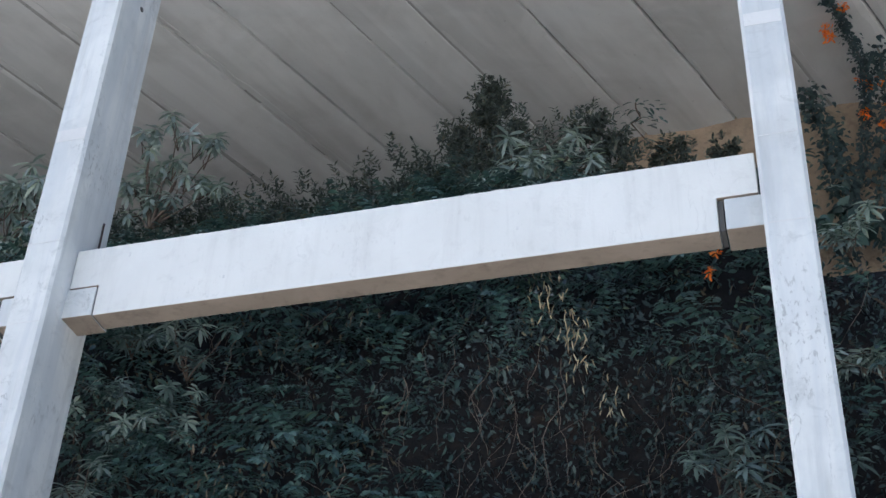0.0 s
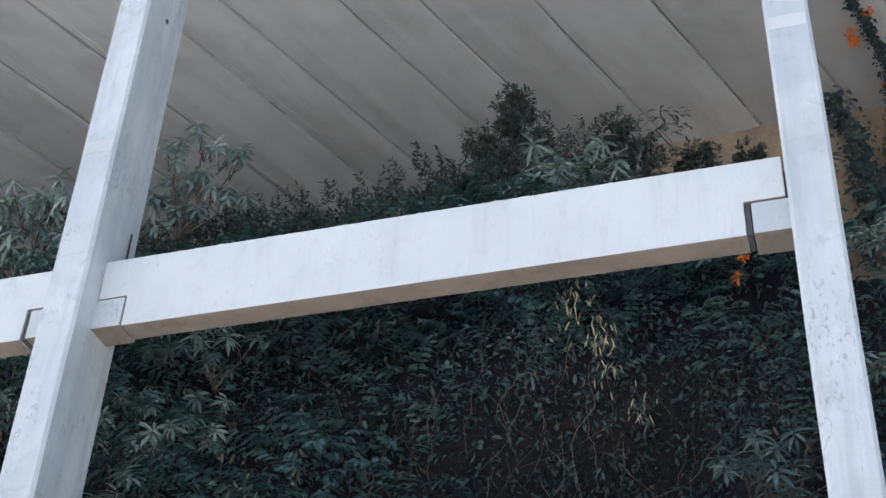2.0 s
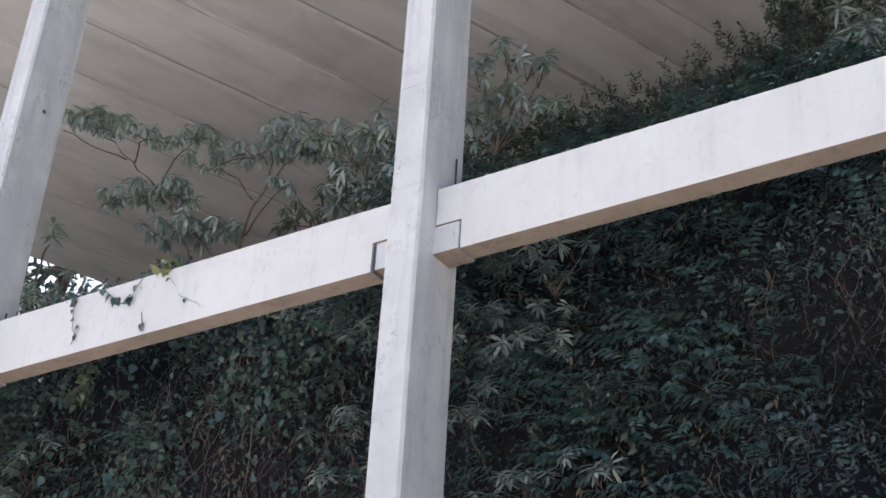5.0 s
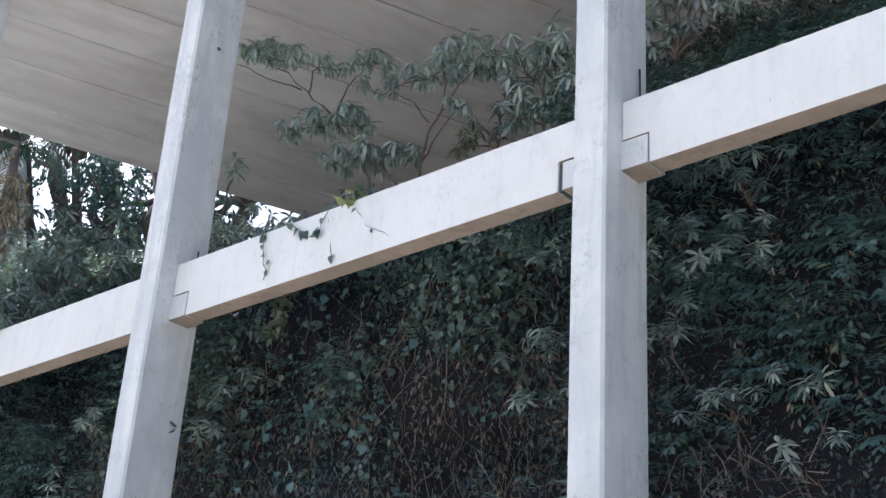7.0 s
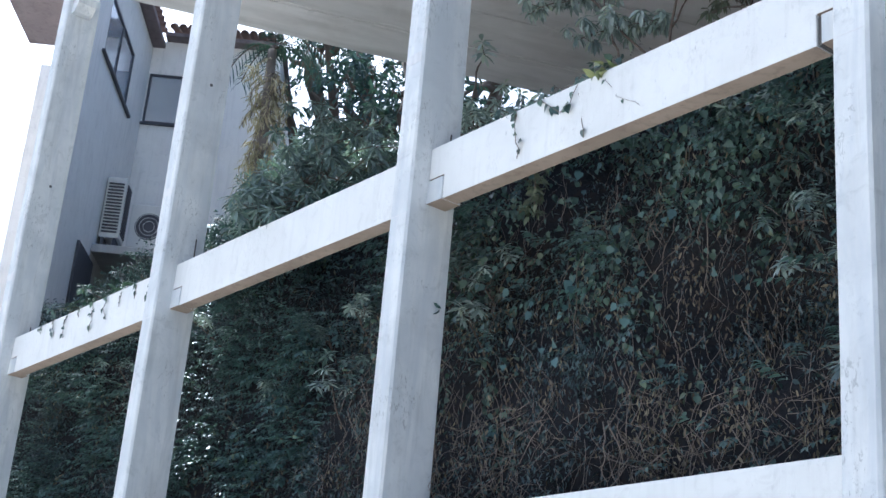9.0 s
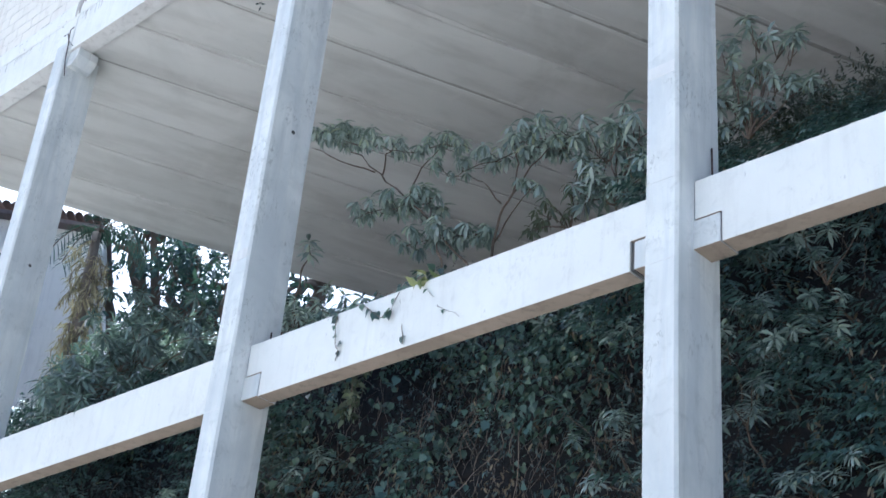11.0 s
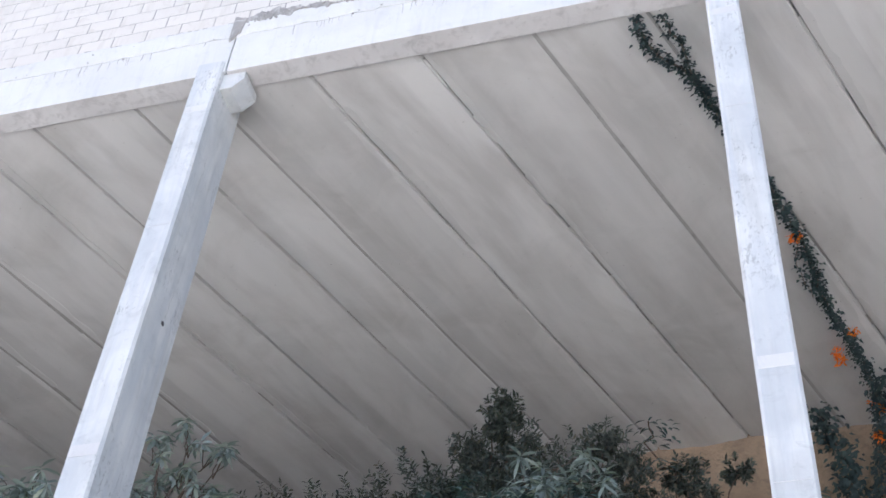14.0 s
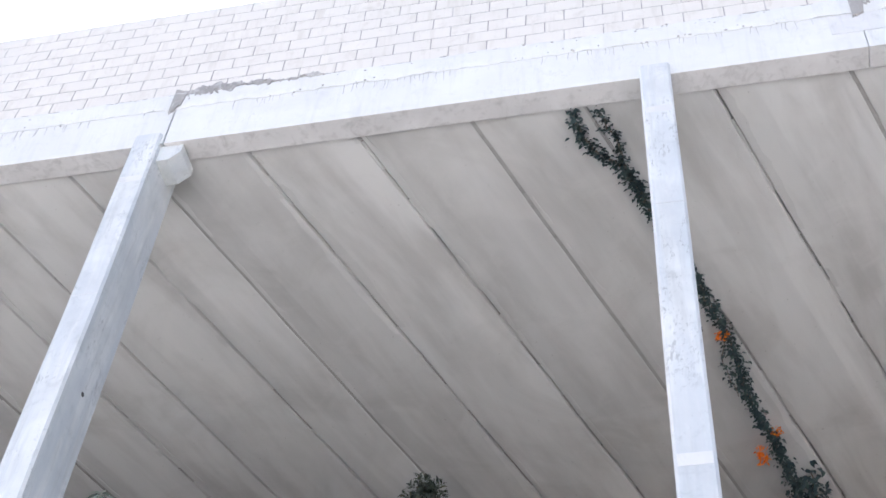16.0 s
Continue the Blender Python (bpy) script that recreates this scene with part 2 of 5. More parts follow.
def set_underside(ob, material):
    """Gives the faces that look down a second, darker material."""
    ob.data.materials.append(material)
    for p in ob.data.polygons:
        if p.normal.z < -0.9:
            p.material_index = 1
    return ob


def thing(name, label, category, group="", kind="", at=(0, 0, 0)):
    ob = new(name)
    ob.location = at
    ob.empty_display_size = 0.2
    return tagged(ob, label, category, group, kind)


def box(x0, x1, y0, y1, z0, z1, bevel=0.0, bm=None):
    own = bmesh.new()
    bmesh.ops.create_cube(own, size=1.0, matrix=Matrix.Translation(((x0 + x1) / 2, (y0 + y1) / 2, (z0 + z1) / 2)) @ Matrix.Diagonal((x1 - x0, y1 - y0, z1 - z0, 1)))
    if bevel:
        bmesh.ops.bevel(own, geom=own.edges[:], offset=bevel, segments=2, affect="EDGES", profile=0.6)
    if bm is None:
        return own
    tmp = bpy.data.meshes.new("tmp")
    own.to_mesh(tmp)
    own.free()
    bm.from_mesh(tmp)
    bpy.data.meshes.remove(tmp)
    return bm


def prism(points, y0, y1, bevel=0.0):
    """A solid from an outline in x and z, from y0 to y1."""
    bm = bmesh.new()
    f = bm.faces.new([bm.verts.new((x, y0, z)) for x, z in points])
    r = bmesh.ops.extrude_face_region(bm, geom=[f])
    bmesh.ops.translate(bm, vec=(0, y1 - y0, 0), verts=[v for v in r["geom"] if isinstance(v, bmesh.types.BMVert)])
    bmesh.ops.recalc_face_normals(bm, faces=bm.faces[:])
    if bevel:
        bmesh.ops.bevel(bm, geom=bm.edges[:], offset=bevel, segments=2, affect="EDGES", profile=0.6)
    return bm


def tube_data(verts, faces, path, radii, n=6):
    """Adds a tapered tube along a path to the lists verts and faces."""
    base = len(verts)
    path = [Vector(p) for p in path]
    for i, p in enumerate(path):
        d = (path[min(i + 1, len(path) - 1)] - path[max(i - 1, 0)]).normalized()
        a = d.orthogonal().normalized()
        b = d.cross(a)
        for k in range(n):
            w = 2 * math.pi * k / n
            verts.append(p + radii[i] * (math.cos(w) * a + math.sin(w) * b))
    for i in range(len(path) - 1):
        for k in range(n):
            q = base + i * n
            faces.append((q + k, q + (k + 1) % n, q + n + (k + 1) % n, q + n + k))
    faces.append(tuple(base + k for k in range(n))[::-1])
    faces.append(tuple(base + (len(path) - 1) * n + k for k in range(n)))


rng = np.random.default_rng(7)


def leaf_mesh(name, at, along, up, length, width, material, fold=0.18, droop=0.15, cut=0.42):
    """Many folded leaves in one mesh; at, along, up are (n, 3), length and width (n,)."""
    at, along, up = (np.asarray(q, float) for q in (at, along, up))
    n = len(at)
    along = along / (np.linalg.norm(along, axis=1, keepdims=True) + 1e-9)
    side = np.cross(along, up)
    side /= np.linalg.norm(side, axis=1, keepdims=True) + 1e-9
    nor = np.cross(side, along)
    L, Wd = np.asarray(length)[:, None] * np.ones((n, 1)), np.asarray(width)[:, None] * np.ones((n, 1))
    v = np.empty((n, 7, 3))
    v[:, 0] = at
    v[:, 1] = at + along * L * cut * 0.7 + side * Wd * 0.42 + nor * Wd * fold
    v[:, 2] = at + along * L * cut * 0.7 - side * Wd * 0.42 + nor * Wd * fold
    v[:, 3] = at + along * L * cut * 1.6 + side * Wd * 0.46 + nor * (Wd * fold - L * droop * 0.45)
    v[:, 4] = at + along * L * cut * 1.6 - side * Wd * 0.46 + nor * (Wd * fold - L * droop * 0.45)
    v[:, 5] = at + along * L * cut * 1.25 - nor * L * droop * 0.25
    v[:, 6] = at + along * L - nor * L * droop
    tri = np.array([[0, 1, 5], [0, 5, 2], [1, 3, 5], [2, 5, 4], [3, 6, 5], [5, 6, 4]])
    f = (tri[None] + 7 * np.arange(n)[:, None, None]).reshape(-1, 3)
    me = bpy.data.meshes.new(name)
    me.vertices.add(7 * n)
    me.vertices.foreach_set("co", v.reshape(-1))
    me.loops.add(3 * len(f))
    me.loops.foreach_set("vertex_index", f.reshape(-1))
    me.polygons.add(len(f))
    me.polygons.foreach_set("loop_start", 3 * np.arange(len(f)))
    me.materials.append(material)
    me.update(calc_edges=True)
    return me


# ---- setting ----
SEAT = 6.65            # underside of the middle beams
CW, CD = 0.285, 0.53   # columns: width and depth
BAY = 5.0
TOPB = SEAT + 6.29    # underside of the top beams
CEIL = SEAT + 6.34
REC = 0.200            # the middle beams stand back from the columns' front
BH, LAP = 0.566, 0.238
WALL_TOP = 3.74

# ground to the horizon
bm = bmesh.new()
bmesh.ops.create_grid(bm, x_segments=8, y_segments=8, size=2500)
tagged(part("ground", bm, M_GROUND), "pale packed gravel ground before the building", "ground", kind="structure")


def hill_z(y):
    return float(np.interp(y, [0.4, 0.75, 1.1, 1.6, 2.3, 4.2, 6.6, 12, 30], [2.8, 3.3, 5.0, 7.2, 8.7, 9.6, 10.3, 12.0, 16]))


def hill_y(z):
    return float(np.interp(z, [1.8, 3.3, 5.0, 7.2, 8.7, 9.6, 10.3, 12.0, 16], [0.4, 0.75, 1.1, 1.6, 2.3, 4.2, 6.6, 12, 30]))


def scoop(x, z):
    """Two washed-out hollows in the bank's face."""
    return 0.75 * math.exp(-((x + 1.5) / 1.0) ** 2 - ((z - 5.45) / 0.7) ** 2) + 0.6 * math.exp(-((x + 6.7) / 0.8) ** 2 - ((z - 5.3) / 0.6) ** 2)


def hill_cap(x):
    """The bank ends in a low terrace beside the last column."""
    return float(np.interp(x, [-0.7, 0.35, 14], [20, 7.1, 7.1]))


# the slope: a sheet that climbs from the low wall to under the slab and on behind
hx = np.linspace(-48, 24, 181)
hs = np.concatenate([np.linspace(1.8, 10.3, 40), np.linspace(10.6, 16, 10)])
hv, hf = [], []
for z in hs:
    for x in hx:
        n1 = noise.noise(Vector((x * 0.5, z * 0.5, 3.0))) * 0.35 + noise.noise(Vector((x * 1.7, z * 1.7, 9.0))) * 0.14
        edge = min(1.0, max(0.0, (z - 2.6) / 2.0))
        y = max(hill_y(z) + n1 * edge + scoop(x, z), 0.46)
        hv.append((x, y, min(z + 0.2 * n1 * edge, hill_cap(x) + 0.1 * (y - 1.6) + 0.3 * n1)))
for j in range(len(hs) - 1):
    for i in range(len(hx) - 1):
        q = j * len(hx) + i
        hf.append((q, q + 1, q + 1 + len(hx), q + len(hx)))
tagged(part_mesh("hillside", mesh_of("hillside", hv, hf, M_SOIL, True)), "steep soil bank behind the columns, coloured near-black for shade", "bank", kind="structure")

# ochre soil wall that the slab meets at the back
cv, cf = [], []
cx, cz = np.linspace(-15.5, 14, 106), np.linspace(7.0, 13.6, 30)
for z in cz:
    for x in cx:
        cv.append((x, float(np.interp(x, [-3.2, -1.7], [9.2, 6.62])) + 0.14 * noise.noise(Vector((x * 0.9, z * 1.1, 0))) + 0.05 * noise.noise(Vector((x * 4, z * 4, 5))), z))
for j in range(len(cz) - 1):
    for i in range(len(cx) - 1):
        q = j * len(cx) + i
        cf.append((q, q + 1, q + 1 + len(cx), q + len(cx)))
tagged(part_mesh("wall_soil", mesh_of("wall_soil", cv, cf, M_CUT, True)), "bare ochre soil wall under the slab", "wall", kind="structure")

# ceiling: skewed precast panels with open joints
SKEW = 0.383
joints = [-19.4, -18.3, -17.1, -15.9, -14.73, -13.65, -12.48, -11.24, -10.14, -9.0, -7.85, -7.06, -5.9, -5.11, -4.01, -2.88, -1.75, -0.66, 0.55, 1.79, 3.0, 4.2, 5.4, 6.6, 7.8, 9.0]
BANDS = (-14.73, -12.48, -10.14, -9.0, -5.11, -1.75, 1.79, 4.2)
bm = bmesh.new()
Y0, Y1 = 0.26, 9.5


def wander(j, y):
    """How far a joint strays from its line."""
    return 0.011 * noise.noise(Vector((j * 3.7, y * 1.3, 2.0))) + 0.005 * noise.noise(Vector((j * 5.1, y * 5.0, 7.0)))


for a, b in zip(joints, joints[1:]):
    dz = rng.uniform(-0.009, 0.009)
    tilt = rng.uniform(-0.012, 0.012)
    g = rng.uniform(0.002, 0.004)
    w = b - a
    prof = [(a + g, CEIL + 0.06), (a + g + 0.005, CEIL + 0.030 + dz), (a + 0.024, CEIL + dz), (a + w * 0.3, CEIL + dz - 0.020 + tilt), (a + w * 0.72, CEIL + dz - 0.016 - tilt), (b - 0.024, CEIL + dz), (b - g - 0.005, CEIL + 0.030 + dz), (b - g, CEIL + 0.06), (b - g, CEIL + 0.2), (a + g, CEIL + 0.2)]
    rings = []
    for y in np.linspace(Y0, Y1, 48):
        wa, wb = wander(a, y), wander(b, y)
        rings.append([bm.verts.new((x + SKEW * y + (wa if i in (0, 1, 2, 9) else wb if i in (5, 6, 7, 8) else 0), y, z)) for i, (x, z) in enumerate(prof)])
    for r0, r1 in zip(rings, rings[1:]):
        for i in range(len(prof)):
            k = (i + 1) % len(prof)
            bm.faces.new((r0[i], r0[k], r1[k], r1[i]))
    bm.faces.new(rings[0][::-1])
    bm.faces.new(rings[-1])
    if b in BANDS:
        # a wide mortar-filled joint
        n0 = len(bm.faces)
        for q0 in np.arange(Y0 + 0.01, Y1 - 0.4, 0.3):
            q1 = q0 + 0.302
            w0, w1 = (0.036 + 0.014 * noise.noise(Vector((b, q * 1.7, 3))) for q in (q0, q1))
            d0, d1 = (0.004 * noise.noise(Vector((b, q * 2.3, 8))) for q in (q0, q1))
            lo = [bm.verts.new(c) for c in ((b + SKEW * q0 - w0, q0, CEIL + 0.004 + d0), (b + SKEW * q0 + w0, q0, CEIL + 0.004 + d0), (b + SKEW * q1 + w1, q1, CEIL + 0.004 + d1), (b + SKEW * q1 - w1, q1, CEIL + 0.004 + d1))]
            hi = [bm.verts.new((p.co.x, p.co.y, CEIL + 0.03)) for p in lo]
            fs = [bm.faces.new(lo[::-1]), bm.faces.new(hi)] + [bm.faces.new((lo[i], lo[(i + 1) % 4], hi[(i + 1) % 4], hi[i])) for i in range(4)]
            for fc in fs:
                fc.material_index = 1
    # pale cement smeared beside the joint, uneven in width
    for side in (-1, 1):
        last = None
        for q in np.arange(Y0 + 0.02, Y1 - 0.3, 0.09):
            reach = 0.02 + 0.11 * max(0.0, noise.noise(Vector((b * 2.1 + side * 9, q * 0.55, 4.0))) + 0.25) + 0.05 * noise.noise(Vector((b + side, q * 4.2, 6.0)))
            if reach < 0.035:
                last = None
                continue
            ed = b + SKEW * q + wander(b, q)
            now = [bm.verts.new((ed + side * 0.026, q, CEIL - 0.0045)), bm.verts.new((ed + side * (0.026 + reach), q, CEIL - 0.011)), bm.verts.new((ed + side * (0.026 + reach * 0.9), q, CEIL + 0.02)), bm.verts.new((ed + side * 0.026, q, CEIL + 0.02))]
            if last:
                for i in range(4):
                    bm.faces.new((last[i], last[(i + 1) % 4], now[(i + 1) % 4], now[i])).material_index = 0
            last = now
    # grout squeezed into the joint, in uneven runs
    y = Y0 + 0.1
    while y < Y1 - 0.3:
        ln = rng.uniform(0.12, 0.5)
        if rng.random() < 0.5:
            y2 = min(y + ln, Y1 - 0.05)
            drop, wide = CEIL + rng.uniform(0.004, 0.022), rng.uniform(0.008, 0.016)
            lo = [bm.verts.new((b + SKEW * q + wander(b, q) + s * wide, q, drop + rng.uniform(-0.002, 0.002))) for q, s in ((y, -1), (y, 1), (y2, 1), (y2, -1))]
            hi = [bm.verts.new((p.co.x, p.co.y, CEIL + 0.19)) for p in lo]
            fs = [bm.faces.new(lo[::-1]), bm.faces.new(hi)] + [bm.faces.new((lo[i], lo[(i + 1) % 4], hi[(i + 1) % 4], hi[i])) for i in range(4)]
            for fc in fs:
                fc.material_index = 1 if rng.random() < 0.5 else 0
        y += ln
bmesh.ops.recalc_face_normals(bm, faces=bm.faces[:])
# topping that closes the joints from above
ceiling = part("ceiling", bm, M_SLAB)
ceiling.data.materials.append(M_GROUT)
tagged(ceiling, "weathered grey precast concrete slab panels overhead", "ceiling", kind="structure")
bm = bmesh.new()
low = [bm.verts.new((x + SKEW * y, y, CEIL + 0.204)) for x, y in ((-19.39, 0.27), (8.99, 0.27), (8.99, 9.49), (-19.39, 9.49))]
high = [bm.verts.new((v.co.x, v.co.y, CEIL + 0.32)) for v in low]
bm.faces.new(low[::-1]), bm.faces.new(high)
for i in range(4):
    bm.faces.new((low[i], low[(i + 1) % 4], high[(i + 1) % 4], high[i]))
bmesh.ops.recalc_face_normals(bm, faces=bm.faces[:])
tagged(part("floor_upper", bm, M_MORTAR), "rough concrete topping over the slab panels", "floor", kind="structure")

# low infill wall between the columns
for k in range(-1, 5):
    x0, x1 = -BAY * k + CW + 0.006, -BAY * (k - 1) - 0.006
    tagged(part("wall_low_%d" % (k + 2), box(x0, x1, REC, REC + 0.2, 0.0, WALL_TOP, 0.03), M_BEAM), "white painted low wall between columns", "wall", kind="structure")


# ---- columns ----
def shaft(z0, z1):
    """A column with chamfered front corners."""
    c = 0.022
    pts = [(0, c), (c, 0), (CW - c, 0), (CW, c), (CW, CD), (0, CD)]
    bm = bmesh.new()
    rings = []
    zs = np.linspace(z0, z1, 26)
    for z in zs:
        w = 0.0025 * math.sin(z * 1.9)
        rings.append([bm.verts.new((x + w, y + w * 0.6, z)) for x, y in pts])
    for a, b in zip(rings, rings[1:]):
        for i in range(6):
            bm.faces.new((a[i], a[(i + 1) % 6], b[(i + 1) % 6], b[i]))
    bm.faces.new(rings[0][::-1])
    bm.faces.new(rings[-1])
    bmesh.ops.recalc_face_normals(bm, faces=bm.faces[:])
    return bm


def ring(z, depth, h, bm=None):
    """A thin line across a column's front, following its chamfers."""
    return box(0.024, CW - 0.024, -depth, 0.02, z, z + h, 0.0, bm)


def column(k, x, lower_left=True, lower_right=True, bracket=True, seen=True):
    t = thing("column", "tall whitewashed precast concrete column, stained and patched", "column", "row of columns", at=(x, 0, 0))
    part("shaft", shaft(0, TOPB + 0.15), M_COLUMN, t)
    if lower_right:
        set_underside(part("corbel", box(CW - 0.01, CW + 0.22, REC, REC + 0.235, SEAT, SEAT + LAP - 0.006, 0.008), M_COLUMN, t), M_UNDER)
        rod_v, rod_f = [], []
        tube_data(rod_v, rod_f, [(CW + 0.03, 0.40, SEAT + BH - 0.05), (CW + 0.033, 0.40, SEAT + BH + 0.2), (CW + 0.03, 0.402, SEAT + 0.95 - 0.17 * (k % 2 == 0))], [0.008] * 3)
        part_mesh("dowel", mesh_of("dowel", rod_v, rod_f, M_IRON), t, "rusty dark steel bar")
    if lower_left:
        set_underside(part("corbel", box(-0.228, 0.01, REC, REC + 0.235, SEAT, SEAT + LAP - 0.006, 0.008), M_COLUMN, t), M_UNDER)
    if bracket:
        part("bracket", prism([(CW - 0.01, TOPB - 0.003), (CW - 0.01, TOPB - 0.24), (CW + 0.12, TOPB - 0.24), (CW + 0.235, TOPB - 0.12), (CW + 0.235, TOPB - 0.003)], 0.07, 0.38, 0.008), M_COLUMN, t)
    if seen:
        # repair patches, pour lines and the lifting hole
        part("patch", ring(SEAT + 1.45, 0.003, 0.11), M_PATCH, t, "grey mortar repair patch")
        part("patch", ring(TOPB - 0.65, 0.003, 0.09), M_PATCH, t, "grey mortar repair patch")
        for z, h in ((SEAT - 0.142, 0.007), (SEAT + 0.52, 0.003), (SEAT - 0.9, 0.004), (SEAT + 2.6 + 0.2 * (k % 3), 0.003), (SEAT + 4.3 - 0.3 * (k % 2), 0.003)):
            part("pour_line", ring(z, 0.002, h), M_PATCH, t)
        # a dark disc stands for the shaded inside of the hole
        bm = bmesh.new()
        bmesh.ops.create_cone(bm, cap_ends=True, segments=14, radius1=0.026, radius2=0.02, depth=0.012, matrix=Matrix.Translation((CW - 0.001, 0.29, SEAT + 3.06)) @ Matrix.Rotation(radians(90), 4, "Y"))
        part("lifting_hole", bm, M_DARK, t, "dark round lifting hole")
    return t


for k, x in ((-1, 5.0), (0, 0.0), (1, -5.0), (2, -9.975), (3, -15.0), (4, -20.0)):
    column(k, x, lower_left=k >= 0, lower_right=k >= 1, bracket=k >= 1, seen=k >= 0)

XS = {0: 0.0, 1: -5.0, 2: -9.975, 3: -15.0, 4: -20.0}

# ---- middle beams with half-lap ends ----
for k in range(1, 5):
    a, b = XS[k] + CW, XS[k - 1]
    pts = [(a + 0.232, SEAT - 0.004), (b - 0.272, SEAT - 0.004), (b - 0.272, SEAT + LAP + 0.012), (b - 0.018, SEAT + LAP + 0.012), (b - 0.018, SEAT + BH), (a + 0.008, SEAT + BH), (a + 0.008, SEAT + LAP + 0.006), (a + 0.232, SEAT + LAP + 0.006)]
    t = thing("middle_beam", "white concrete beam with half-lap ends resting on corbels", "beam", "middle beams", at=(a, 0, SEAT))
    set_underside(part("beam_body", prism([(x - a, z - SEAT) for x, z in pts], REC + 0.004, REC + 0.19, 0.008), M_BEAM, t), M_UNDER)
    part("edge_lip", box(0.26, b - a - 0.3, REC + 0.001, REC + 0.03, -0.0025, 0.011, 0.002), M_BEAM, t)
    # dark filler boxes put the shade of the open lap joints into colour
    part("grout", box(b - a - 0.266, b - a - 0.236, REC + 0.02, REC + 0.19, 0.004, LAP - 0.004), M_DARK, t, "dark filler for the shade in the open joint at the corbel")
    part("grout", box(0.2215, 0.2305, REC + 0.012, REC + 0.19, 0.004, LAP - 0.004), M_DARK, t, "dark filler for the shade in the open joint at the corbel")
    bm = bmesh.new()
    for q in range(9):
        u, h = rng.uniform(0.4, 4.2), rng.uniform(0.06, BH - 0.05)
        box(u, u + rng.uniform(0.004, 0.014), REC + 0.0015, REC + 0.02, h, h + rng.uniform(0.006, 0.04), 0, bm)
    tagged(part("chip", bm, M_PATCH, t, "small grey chips and scratches"), kind="stuff")
    bm = bmesh.new()
    for q in np.arange(0.1, 4.3, 0.035):
        if rng.random() < 0.5:
            r = rng.uniform(0.004, 0.011)
            bmesh.ops.create_icosphere(bm, subdivisions=1, radius=r, matrix=Matrix.Translation((q, REC + 0.008 + rng.uniform(0, 0.02), BH - 0.003)) @ Matrix.Diagonal((2.2, 1, 0.8, 1)))
    tagged(part("rough_edge", bm, M_BEAM, t, "rough trowelled crumbs along the top edge"), kind="stuff")
    # same dark filler for the shaded gap at the beam's end
    part("grout", box(0.004, 0.012, REC + 0.02, REC + 0.2, LAP + 0.01, BH - 0.02), M_DARK, t, "dark filler for the shade in the open joint at the beam's end")

# ---- top beams ----
TB0, TBH = 0.034, 0.62
for a, b in ((-20.02, XS[3] + CW + 0.02), (XS[3] + CW + 0.034, XS[2] + CW + 0.02), (XS[2] + CW + 0.034, XS[1] + CW + 0.02), (XS[1] + CW + 0.034, 2.056), (2.062, 9.8)):
    t = thing("top_beam", "white concrete edge beam with drip stains under the block wall", "beam", "top beams", at=(a, 0, TOPB))
    set_underside(part("beam_body", box(0, b - a, TB0, 0.27, 0, TBH, 0.008), M_BEAM, t), M_UNDER_TOP)
    # drips of mortar run down from the ledge
    dv, df = [], []
    for q in np.arange(0.1, b - a - 0.1, 0.045):
        if rng.random() < 0.35 + 1.1 * noise.noise(Vector((q * 0.9 + a, 1.0, 6.0))):
            x, ln, w = q + rng.uniform(-0.02, 0.02), rng.uniform(0.05, 0.2), rng.uniform(0.0018, 0.0045)
            tube_data(dv, df, [(x, TB0 - 0.001, TBH - 0.01), (x + rng.uniform(-0.01, 0.01), TB0 - 0.002, TBH - ln * 0.6), (x + rng.uniform(-0.015, 0.015), TB0, TBH - ln)], [w, w * 0.8, w * 0.4], 5)
    part_mesh("mortar_drip", mesh_of("mortar_drip", dv, df, M_MORTAR), t, "grey mortar drips")

# ---- parapet of concrete blocks ----
BASE = TOPB + 0.86
wall = tagged(new("wall_parapet"), "whitewashed concrete block parapet with open joints", "wall", kind="structure")
# rough ledge of spilled mortar between the beams and the blocks
lv, lf = [], []
lx = np.arange(-20.1, 9.8, 0.035)
for x in lx:
    e = noise.noise(Vector((x * 3.1, 0, 1))) * 0.04 + noise.noise(Vector((x * 11, 0, 4))) * 0.022
    e2 = noise.noise(Vector((x * 2.3, 5, 1))) * 0.035 + noise.noise(Vector((x * 13, 3, 4))) * 0.02
    e3 = noise.noise(Vector((x * 6, 8, 2))) * 0.007
    for y, z in ((0.26, TOPB + TBH + 0.004), (0.026, TOPB + TBH - 0.008 + e * 1.1), (0.014 + e3, TOPB + TBH + 0.05 + e), (0.014 + e3 * 0.8, BASE - 0.03 + e2 * 0.6), (0.0215, BASE + 0.016 + e2 * 0.9), (0.26, BASE - 0.004)):
        lv.append((x, y, z))
for i in range(len(lx) - 1):
    for k in range(6):
        q = i * 6
        lf.append((q + k, q + (k + 1) % 6, q + 6 + (k + 1) % 6, q + 6 + k))
part_mesh("mortar_ledge", mesh_of("mortar_ledge", lv, lf, M_BEAM), wall, "white smeared mortar ledge")
part("mortar", box(-20.2, 9.8, 0.0255, 0.16, BASE + 0.002, TOPB + 2.67), M_CRUMB, wall)
# thin dark boxes draw the broken shadow gap over the ledge; pits in its face
bm = bmesh.new()
x = -20.0
while x < 9.6:
    ln = rng.uniform(0.02, 0.16)
    if rng.random() < 0.40:
        z = BASE + 0.004 + rng.uniform(-0.012, 0.008)
        box(x, x + ln, 0.016, 0.03, z, z + rng.uniform(0.002, 0.007), 0, bm)
    x += ln + rng.uniform(0.0, 0.05)
